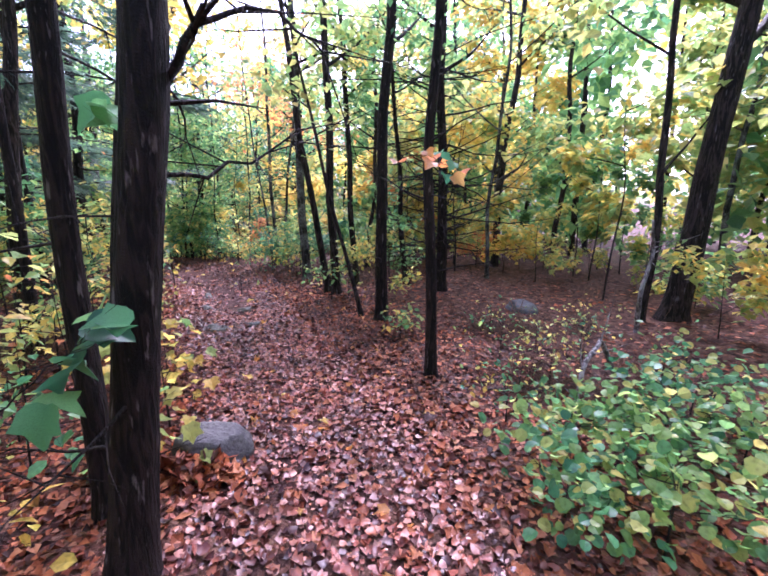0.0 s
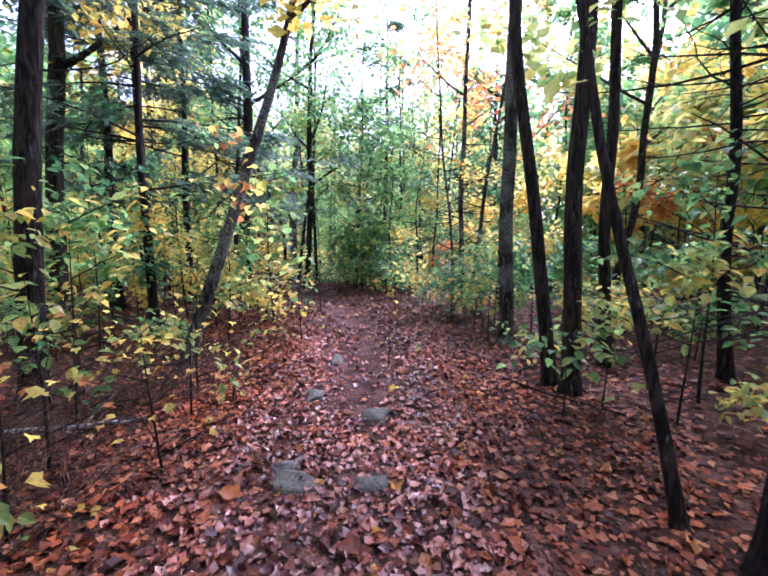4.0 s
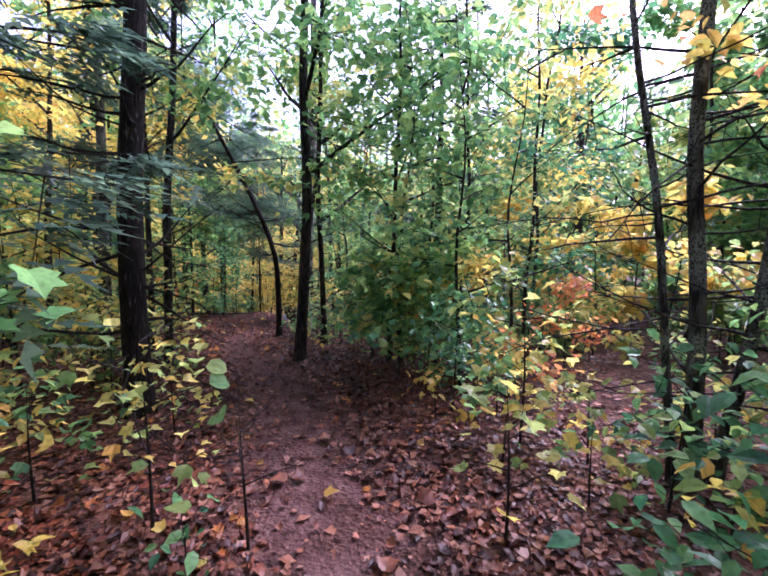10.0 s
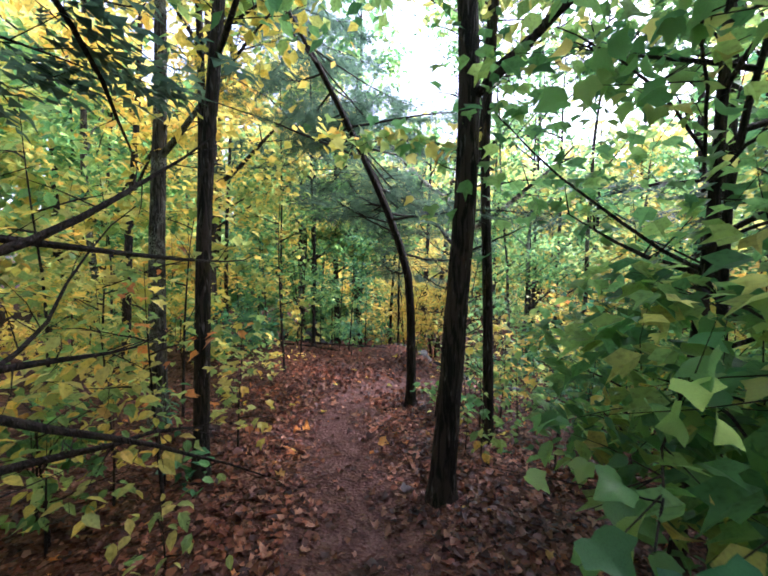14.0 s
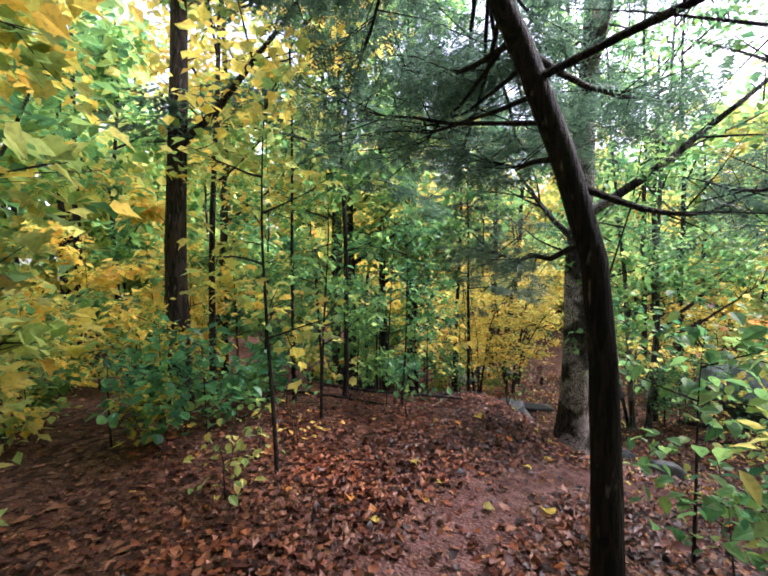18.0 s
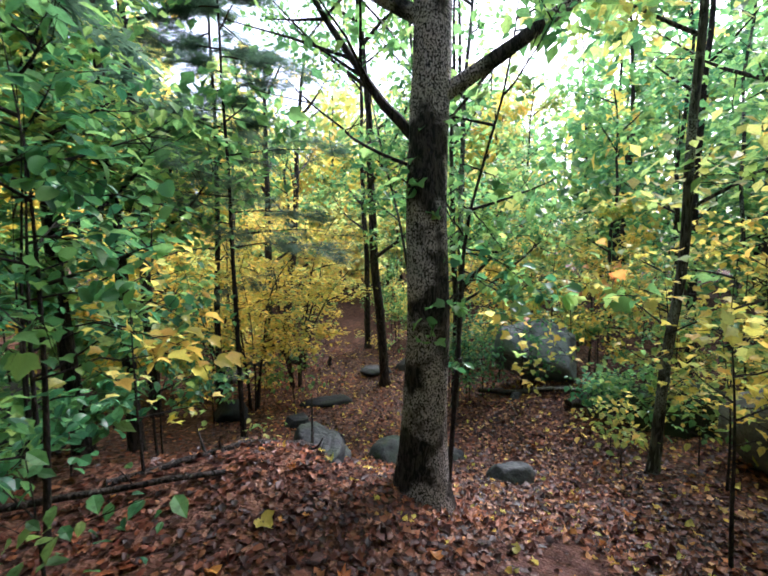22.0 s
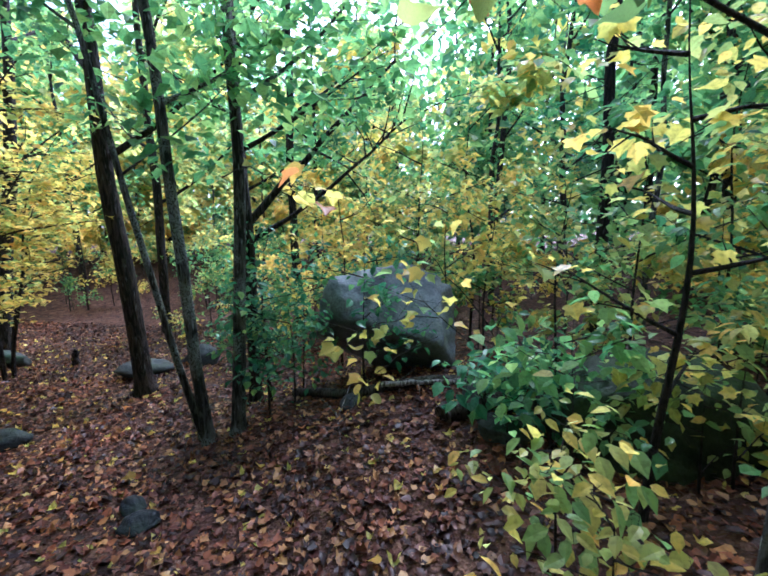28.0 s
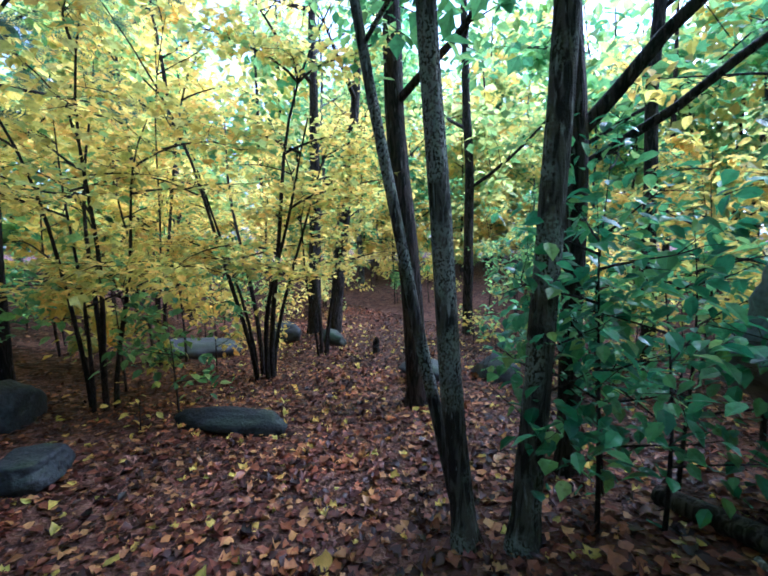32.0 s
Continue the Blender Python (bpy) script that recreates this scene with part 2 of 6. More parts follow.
def ground_material():
    mat, n, l, b, out = blank("forest_floor")
    coord, trail = n.new("ShaderNodeTexCoord"), n.new("ShaderNodeAttribute")
    trail.attribute_name = "bare"
    cells, cells2, soil, grit = n.new("ShaderNodeTexVoronoi"), n.new("ShaderNodeTexVoronoi"), n.new("ShaderNodeTexNoise"), n.new("ShaderNodeTexNoise")
    warp, off = n.new("ShaderNodeTexNoise"), n.new("ShaderNodeMix")
    warp.inputs["Scale"].default_value = 9
    l.new(coord.outputs["Object"], warp.inputs["Vector"])
    off.data_type = "RGBA"
    off.inputs[0].default_value = 0.06
    l.new(coord.outputs["Object"], off.inputs[6])
    l.new(warp.outputs["Color"], off.inputs[7])
    for node, scale in ((cells, 15), (cells2, 34)):
        node.inputs["Scale"].default_value = scale
        l.new(off.outputs[2], node.inputs["Vector"])
    for node, scale in ((soil, 5), (grit, 70)):
        node.inputs["Scale"].default_value, node.inputs["Detail"].default_value = scale, 5
        l.new(coord.outputs["Object"], node.inputs["Vector"])
    litter = ramp(n, l, cells.outputs["Color"], [(0.022, 0.01, 0.008), (0.055, 0.025, 0.017), (0.1, 0.046, 0.03), (0.16, 0.085, 0.058)], (0.1, 0.9))
    earth = ramp(n, l, soil.outputs[0], [(0.055, 0.026, 0.023), (0.1, 0.05, 0.045), (0.16, 0.088, 0.08)], (0.3, 0.7))
    crumb, edge, mx = n.new("ShaderNodeMix"), n.new("ShaderNodeMath"), n.new("ShaderNodeMix")
    crumb.data_type, crumb.blend_type = "RGBA", "MULTIPLY"
    crumb.inputs[0].default_value = 0.6
    l.new(earth, crumb.inputs[6])
    l.new(ramp(n, l, grit.outputs[0], [(0.5, 0.48, 0.45), (1.2, 1.15, 1.1)], (0.35, 0.65)), crumb.inputs[7])
    edge.operation = "MULTIPLY"
    l.new(trail.outputs["Fac"], edge.inputs[0])
    l.new(ramp(n, l, soil.outputs[0], [(0.5, 0.5, 0.5), (1.4, 1.4, 1.4)], (0.35, 0.6)), edge.inputs[1])
    edge.use_clamp = True
    mx.data_type = "RGBA"
    l.new(edge.outputs[0], mx.inputs[0])
    l.new(litter, mx.inputs[6])
    l.new(crumb.outputs[2], mx.inputs[7])
    l.new(mx.outputs[2], b.inputs["Base Color"])
    b.inputs["Roughness"].default_value = 0.85
    b.inputs["Specular IOR Level"].default_value = 0.15
    add, bump = n.new("ShaderNodeMath"), n.new("ShaderNodeBump")
    add.operation = "MULTIPLY_ADD"
    add.inputs[1].default_value = 0.4
    l.new(grit.outputs[0], add.inputs[0])
    l.new(cells2.outputs["Distance"], add.inputs[2])
    bump.inputs["Strength"].default_value, bump.inputs["Distance"].default_value = 0.8, 0.03
    l.new(add.outputs[0], bump.inputs["Height"])
    l.new(bump.outputs[0], b.inputs["Normal"])
    return mat


LEAF = {
    "green": leaf_material("green_leaf", GREEN), "teal": leaf_material("deep_green_leaf", TEAL, 0.45, 0.33),
    "lime": leaf_material("yellow_green_leaf", LIME), "yellow": leaf_material("yellow_leaf", YELLOW),
    "orange": leaf_material("orange_leaf", ORANGE), "hemlock": leaf_material("hemlock_needle", HEMLOCK, 0.55),
    "red_litter": leaf_material("fallen_red_leaf", FALLEN_RED, 0.08, 0.36, 0.5, 1.0, True),
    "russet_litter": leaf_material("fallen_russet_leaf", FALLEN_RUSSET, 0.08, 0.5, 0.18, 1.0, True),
    "brown_litter": leaf_material("fallen_brown_leaf", FALLEN_BROWN, 0.08, 0.45, 0.3, 1.0, True),
    "shaded_litter": leaf_material("fallen_shaded_brown_leaf", FALLEN_SHADED, 0.08, 0.45, 0.25, 1.0, True),
    "gold_litter": leaf_material("fallen_gold_leaf", FALLEN_GOLD, 0.08, 0.45, 0.3, 1.0, True),
}
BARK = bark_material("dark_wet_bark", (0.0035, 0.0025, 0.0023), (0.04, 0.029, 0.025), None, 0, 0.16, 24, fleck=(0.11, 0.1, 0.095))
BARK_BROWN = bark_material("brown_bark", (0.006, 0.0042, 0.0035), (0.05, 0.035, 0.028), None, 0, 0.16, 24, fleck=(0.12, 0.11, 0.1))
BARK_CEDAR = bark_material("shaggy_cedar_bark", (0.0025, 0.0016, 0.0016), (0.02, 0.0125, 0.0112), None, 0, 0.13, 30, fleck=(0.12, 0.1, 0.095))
BARK_GREY = bark_material("grey_mottled_bark", (0.01, 0.009, 0.008), (0.075, 0.07, 0.06), (0.19, 0.21, 0.18), 0.1, fleck=(0.22, 0.23, 0.21))
BARK_LICHEN = bark_material("furrowed_lichen_bark", (0.004, 0.0034, 0.0032), (0.06, 0.048, 0.044), (0.54, 0.465, 0.45), 0.13, 0.3, 34, 0.06, scale=78, moss=(0.17, 0.2, 0.175))
STEM = bark_material("dead_brown_stem", (0.06, 0.034, 0.022), (0.21, 0.12, 0.075), None, 0, 0.3, 40)
TWIG = bark_material("twig_bark", (0.006, 0.0045, 0.004), (0.032, 0.024, 0.02), None, 0, 0.3, 40)
STONE = stone_material("grey_granite", (0.055, 0.062, 0.07), (0.2, 0.22, 0.25), (0.06, 0.09, 0.05), 0.12)
STONE_PALE = stone_material("smooth_grey_stone", (0.045, 0.042, 0.043), (0.11, 0.103, 0.105), (0.07, 0.08, 0.05), 0.05)
STONE_MID = stone_material("wet_grey_stone", (0.022, 0.024, 0.027), (0.075, 0.08, 0.09), (0.04, 0.06, 0.03), 0.25)
STONE_BROWN = stone_material("brown_grey_stone", (0.045, 0.042, 0.036), (0.12, 0.115, 0.1), (0.05, 0.06, 0.03), 0.2)
STONE_DARK = stone_material("dark_wet_stone", (0.01, 0.011, 0.013), (0.03, 0.033, 0.038), (0.025, 0.04, 0.018), 0.3)
STONE_GREEN = stone_material("moss_covered_stone", (0.012, 0.018, 0.01), (0.03, 0.042, 0.02), (0.022, 0.05, 0.012), 0.5)
STONE_MOSS = stone_material("mossy_stone", (0.016, 0.02, 0.02), (0.055, 0.062, 0.06), (0.025, 0.06, 0.03), 0.5)
FLOOR = ground_material()
DEADWOOD = bark_material("dead_grey_wood", (0.012, 0.009, 0.007), (0.08, 0.066, 0.055), (0.05, 0.07, 0.045), -0.08, 0.05, 30, 0.008)
PALEWOOD = bark_material("pale_bare_wood", (0.1, 0.09, 0.085), (0.36, 0.34, 0.33), None, 0, 0.1, 30)

# ---- the lie of the land ----
TRAIL = np.array([(0.1, -3), (-0.05, 0), (-0.2, 1.4), (-0.5, 2.5), (-0.9, 3.7), (-2.05, 5.55), (-2.8, 7.3), (-3.5, 8.6), (-4.4, 9.8), (-6.1, 11.25),
                  (-7.9, 12.45), (-9.4, 13.1), (-10.5, 14.1), (-11.2, 15.4), (-11.5, 16.7), (-11.2, 18.3), (-11.3, 19.4), (-12.0, 20.8),
                  (-13.3, 21.8), (-15.0, 23.1), (-17.2, 24.7), (-21.0, 27.0)])
SLOPE_Y = [-40, -9.3, 0, 3.72, 7.44, 10.23, 11.63, 13.02, 14.42, 15.81, 16.93, 18.32, 19.25, 20.27, 21.39, 22.79, 25.11, 32.55, 55.8]
SLOPE_Z = [0.46, 0.09, -0.11, -0.39, -0.44, -0.465, -0.58, -0.76, -0.95, -1.26, -1.56, -1.93, -2.28, -2.6, -2.88, -3.02, -3.26, -3.44, -3.44]


_s = np.concatenate([np.linspace(p, q, 6, endpoint=False) for p, q in zip(TRAIL[:-1], TRAIL[1:])])
_z = np.interp(_s[:, 1], SLOPE_Y, SLOPE_Z)


def ground_z(x, y, rough=1.0):
    """The height of the ground: that of the trail near by, with a few banks and hollows."""
    x, y = np.asarray(x, float), np.asarray(y, float)
    total, weight = 0.0, 0.0
    for (px, py), pz in zip(_s, _z):
        w = 1 / ((x - px) ** 2 + (y - py) ** 2 + 0.6) ** 2
        total, weight = total + w * pz, weight + w
    z = total / weight
    for bx, by, wx, wy, high in ((-13.8, 17.6, 1.3, 1.5, 0.25), (-13.3, 17.45, 0.9, 0.85, 0.28), (-9.4, 20.5, 1.3, 1.5, 0.3), (-11.6, 23.3, 1.6, 1.6, 0.42), (-15.2, 14.6, 2.8, 2.6, 0.5)):
        z = z + high * np.exp(-(((x - bx) / wx) ** 2 + ((y - by) / wy) ** 2))
    z = z + rough * 0.012 * (np.sin(3.1 * x + 1.3 * y) + np.sin(2.3 * y - 4.1 * x + 1) + np.sin(7.3 * x + 2) * np.sin(6.1 * y + 1))
    far = np.clip((np.hypot(x + 7, y - 12) - 22) / 60, 0, 3)
    return z + far * 0.9 * np.sin(0.11 * x + 0.4) * np.cos(0.09 * y)


def trail_gap(x, y):
    """Level distance from the middle of the trail."""
    p = np.stack([np.asarray(x, float), np.asarray(y, float)], -1)
    best = np.full(p.shape[:-1], 1e9)
    for a, b in zip(TRAIL[:-1], TRAIL[1:]):
        s = np.clip(((p - a) @ (b - a)) / ((b - a) @ (b - a)), 0, 1)[..., None]
        best = np.minimum(best, np.linalg.norm(p - (a + s * (b - a)), axis=-1))
    return best


# ---- mesh tools ----
def mesh_from(name, verts, faces, mat, smooth=True):
    me = bpy.data.meshes.new(name)
    verts, faces = np.asarray(verts, np.float32), np.asarray(faces, np.int32)
    count, k = faces.shape
    me.vertices.add(len(verts))
    me.vertices.foreach_set("co", verts.ravel())
    me.loops.add(count * k)
    me.loops.foreach_set("vertex_index", faces.ravel())
    me.polygons.add(count)
    me.polygons.foreach_set("loop_start", np.arange(0, count * k, k, dtype=np.int32))
    me.polygons.foreach_set("use_smooth", np.full(count, smooth))
    me.update(calc_edges=True)
    me.validate()
    me.materials.append(mat)
    return me


def part(name, mesh, parent, label=""):
    ob = new(name, mesh)
    ob.parent = parent
    return tagged(ob, label)


def thing(name, x, y, label, category, group="", z=None):
    ob = new(name)
    ob.location = (x, y, float(ground_z(x, y)) if z is None else z)
    return tagged(ob, label, category, group)


def tube(points, radii, sides=8, knobs=0.0, rng=None, ridges=0):
    """Rings of quads along a bent line, closed by a point at its end."""
    p, r = np.asarray(points, float), np.asarray(radii, float)
    ahead = np.gradient(p, axis=0)
    ahead /= np.linalg.norm(ahead, axis=1)[:, None] + 1e-9
    ref = np.array([1.0, 0, 0]) if abs(ahead[:, 2]).mean() > 0.5 else np.array([0, 0, 1.0])
    u = np.cross(ahead, ref)
    u /= np.linalg.norm(u, axis=1)[:, None] + 1e-9
    v = np.cross(ahead, u)
    a = np.linspace(0, 2 * np.pi, sides, endpoint=False)
    ring = r[:, None] * np.ones(sides)
    if ridges:
        drift = np.cumsum(rng.normal(0, 0.16, len(p)))[:, None]
        deep = 0.6 + 0.4 * np.sin(0.9 * np.arange(len(p))[:, None] + 2 * a)
        ring = ring * (1 + knobs * (0.55 * deep * (0.5 * np.sin(ridges * a + drift) + 0.45 * np.sin(5 * a - 1.7 * drift + 1) + 0.4 * np.sin(14 * a + 2.3 * drift)) + 0.5 * np.sin(2 * a + 0.12 * np.arange(len(p))[:, None]) + rng.normal(0, 0.42, ring.shape)))
    elif knobs:
        ring = ring * (1 + knobs * (rng.normal(0, 0.6, ring.shape) + np.sin(3 * a + 1.5 + 0.8 * np.arange(len(p))[:, None]) * 0.5))
    verts = p[:, None] + ring[..., None] * (np.cos(a)[None, :, None] * u[:, None] + np.sin(a)[None, :, None] * v[:, None])
    k = np.arange(len(p) - 1)[:, None] * sides
    s = np.arange(sides)[None]
    faces = np.stack([k + s, k + (s + 1) % sides, k + sides + (s + 1) % sides, k + sides + s], -1).reshape(-1, 4)
    return verts.reshape(-1, 3), faces


def joined(pieces):
    verts, faces, at = [], [], 0
    for v, f in pieces:
        verts.append(v)
        faces.append(f + at)
        at += len(v)
    return np.concatenate(verts), np.concatenate(faces)


def fan(outline, cup=0.1):
    o = np.array(outline, float)
    z = cup * (np.abs(o[:, 0]) * 0.9 - (o[:, 1] - 0.45) ** 2 * 0.7)
    verts = np.concatenate([[[0, 0.42, 0]], np.c_[o, z]])
    n = len(o)
    return verts, np.array([[0, 1 + i, 1 + (i + 1) % n] for i in range(n)])


LOBED = fan([(0, 0.02), (0.26, -0.05), (0.52, 0.2), (0.4, 0.36), (0.55, 0.66), (0.25, 0.66), (0.03, 1.0), (-0.2, 0.7), (-0.53, 0.7), (-0.42, 0.38), (-0.54, 0.2), (-0.28, -0.04)], 0.35)
THREE = fan([(0, 0), (0.36, 0.2), (0.4, 0.66), (0.12, 0.62), (0, 1.0), (-0.14, 0.6), (-0.42, 0.62), (-0.34, 0.2)], 0.4)
OVAL = fan([(0, 0), (0.25, 0.2), (0.3, 0.55), (0, 1), (-0.3, 0.55), (-0.25, 0.2)], 0.3)
ROUND = fan([(0, 0), (0.34, 0.12), (0.48, 0.45), (0.32, 0.78), (0, 0.92), (-0.32, 0.78), (-0.48, 0.45), (-0.34, 0.12)], 0.3)
_half = [(0.16, -0.07), (0.36, -0.02), (0.47, 0.14), (0.5, 0.32), (0.6, 0.55), (0.45, 0.6), (0.32, 0.62), (0.24, 0.74), (0.1, 0.94)]
MAPLE = fan([(0, 0)] + _half + [(0.02, 1.05)] + [(-0.96 * x, y + 0.02) for x, y in _half[::-1]], 0.45)
EGG = fan([(0.33 * math.sin(k * math.pi / 7) * (1 + 0.06 * (k % 2)), 0.5 - 0.5 * math.cos(k * math.pi / 7)) for k in range(14)], 0.35)
STAR = fan([(0, 0), (0.52, 0.14), (0.36, 0.68), (0.02, 1.0), (-0.44, 0.72), (-0.3, 0.4), (-0.5, 0.12)], 0.4)
CRISP = fan([(0.05, -0.05), (0.42, 0.3), (0.2, 0.85), (-0.2, 0.95), (-0.45, 0.35)], 0.4)
DIAMOND = (np.array([(0, 0, 0), (-0.33, 0.45, 0.09), (0.33, 0.45, 0.09), (0, 1, 0)], float), np.array([(0, 2, 3), (0, 3, 1)]))
SPRAY = (np.array([(x * s, y + 0.02 * s, -0.05 * y) for y, x in ((0, 0.03), (0.22, 0.15), (0.45, 0.16), (0.7, 0.11)) for s in (-1, 0.2, 1)] + [(0, 1.05, -0.08)], float),
         np.array([(0, 2, 4), (1, 3, 4), (1, 4, 5), (4, 6, 7), (4, 7, 8), (7, 9, 10), (7, 10, 11), (10, 12, 11)]))


# a twig tip set with flat narrow needles on both sides
_side = [(0.12 + 0.15 * k, (0.3 - 0.03 * k) * s) for k in range(6) for s in (-1, 1)]
NEEDLES = (np.array([(-0.012, 0, 0), (0.012, 0, 0), (0, 1.05, -0.06)] + [q for y, w in _side for q in ((0, y - 0.03, 0), (0, y + 0.03, 0), (w, y + 0.16, -0.02))], float),
           np.array([(0, 1, 2)] + [(3 + 3 * k, 4 + 3 * k, 5 + 3 * k) for k in range(12)]))


def leaf_cloud(points, size, shape, rng, droop=0.45, wild=0.5, ways=None, curl=0.0, vary=(0.5, 1.3)):
    """Leaves at the given points: verts and triangles of one mesh."""
    tv, tf = shape
    n = len(points)
    yaw = rng.uniform(0, 2 * np.pi, n) if ways is None else ways + rng.normal(0, 0.7, n)
    tilt, roll = -np.abs(rng.normal(droop, wild * 0.6, n)), rng.normal(0, wild * 0.8, n)
    s = size * rng.uniform(*vary, n)
    v = np.repeat(tv[None], n, 0)
    if curl:
        v[..., 2] += rng.normal(0, curl, n)[:, None] * (v[..., 0] * 1.6) ** 2 + rng.normal(0, curl, n)[:, None] * (v[..., 1] - 0.4) ** 2
    v = v * s[:, None, None]
    x, y, z = v[..., 0], v[..., 1], v[..., 2]
    c, d = np.cos(roll)[:, None], np.sin(roll)[:, None]
    x, z = x * c + z * d, z * c - x * d
    c, d = np.cos(tilt)[:, None], np.sin(tilt)[:, None]
    y, z = y * c - z * d, y * d + z * c
    c, d = np.cos(yaw)[:, None], np.sin(yaw)[:, None]
    x, y = x * c - y * d, x * d + y * c
    verts = np.stack([x, y, z], -1) + np.asarray(points)[:, None]
    faces = tf[None] + (np.arange(n) * len(tv))[:, None, None]
    return verts.reshape(-1, 3), faces.reshape(-1, 3)


def off_trail(points, x, y, z, room=0.55, head=2.1):
    """Only those points (of a thing based at x, y, z) that leave the trail free to walk."""
    p = np.asarray(points)
    if not len(p):
        return p
    low = p[:, 2] + z - ground_z(p[:, 0] + x, p[:, 1] + y) < head
    return p[~(low & (trail_gap(p[:, 0] + x, p[:, 1] + y) < room))]


def open_sky(points, x, y, rng):
    """Thin the leaves high above the trail, where the wood lets the light in."""
    p = np.asarray(points)
    lit = (p[:, 2] > 5.4) & (rng.uniform(0, 1, len(p)) < np.clip(1.15 - trail_gap(p[:, 0] + x, p[:, 1] + y) / 7, 0, 0.8))
    return p[~lit]


# where the wood is thin and lets the sky through: x and y from and to, height, share of leaves that stays
CLEARINGS = [(1.5, 9.0, 2.5, 14.0, 2.4, 0.45), (-11.0, -2.0, 23.5, 38.0, 2.2, 0.5), (-4.2, 1.5, 11.0, 22.0, 3.6, 0.65), (-22.0, -11.0, 24.5, 40.0, 3.4, 0.6)]


def clearing(points, x, y, rng):
    """Only those leaves that the clearings leave."""
    p = np.asarray(points)
    keep = np.ones(len(p), bool)
    for x0, x1, y0, y1, high, share in CLEARINGS:
        inside = (p[:, 0] + x > x0) & (p[:, 0] + x < x1) & (p[:, 1] + y > y0) & (p[:, 1] + y < y1) & (p[:, 2] > high)
        keep &= ~(inside & (rng.uniform(0, 1, len(p)) > share))
    return p[keep]


def bough(start, way, length, radius, rng, rise=0.15, bend=0.25, steps=7):
    """A bent, tapering limb: its line and radii."""
    w = np.array(way, float)
    w /= np.linalg.norm(w)
    pts = [np.array(start, float)]
    for _ in range(steps):
        w = w + rng.normal(0, bend / steps ** 0.5, 3) * 0.6 + np.array([0, 0, rise / steps])
        w /= np.linalg.norm(w)
        pts.append(pts[-1] + w * length / steps)
    return np.array(pts), radius * np.linspace(1, 0.18, steps + 1)


def twigs_on(line, rng, count, length, radius, from_=0.25, flat=0.5):
    """Side twigs of a limb: tubes, and the points along them that bear leaves."""
    tubes, spots = [], []
    for _ in range(count):
        s = rng.uniform(from_, 1) * (len(line) - 1)
        i = min(int(s), len(line) - 2)
        base = line[i] + (line[i + 1] - line[i]) * (s - i)
        ahead = line[i + 1] - line[i]
        ahead = ahead / (np.linalg.norm(ahead) + 1e-9)
        side = rng.normal(0, 1, 3) * np.array([1, 1, 1 - flat])
        way = ahead * 0.6 + side / (np.linalg.norm(side) + 1e-9)
        pts, rad = bough(base, way, length * rng.uniform(0.5, 1.2), radius, rng, 0.0, 0.35, 2)
        tubes.append(tube(pts, rad, 3))
        t = rng.uniform(0.2, 1, 5) * 2
        k = np.minimum(t.astype(int), 1)
        spots.append(pts[k] + (pts[k + 1] - pts[k]) * (t - k)[:, None])
    return tubes, np.concatenate(spots) if spots else np.zeros((0, 3))


# ---- plants ----
COLOUR_WORDS = {"green": "green", "teal": "deep green", "lime": "yellow-green", "yellow": "golden yellow", "orange": "orange-brown", "hemlock": "dark needled"}


def trunk_line(lean, height, wobble, curve, rng, rings=18):
    z = np.concatenate([[-0.2, 0.0, 0.08, 0.2], np.linspace(0.45, height, rings)])
    x, y = lean[0] * z, lean[1] * z
    phase = rng.uniform(0, 6, 2)
    x = x + wobble * (np.sin(z * 0.9 + phase[0]) + 0.35 * np.sin(z * 2.7 + phase[1])) * np.clip(z, 0, 2) / 2
    y = y + wobble * np.sin(z * 0.8 + phase[1]) * np.clip(z, 0, 2) / 2
    if curve:
        up = np.clip(z - curve[2], 0, None) ** 1.4
        x, y = x + curve[0] * up, y + curve[1] * up
    return np.stack([x, y, z], -1)


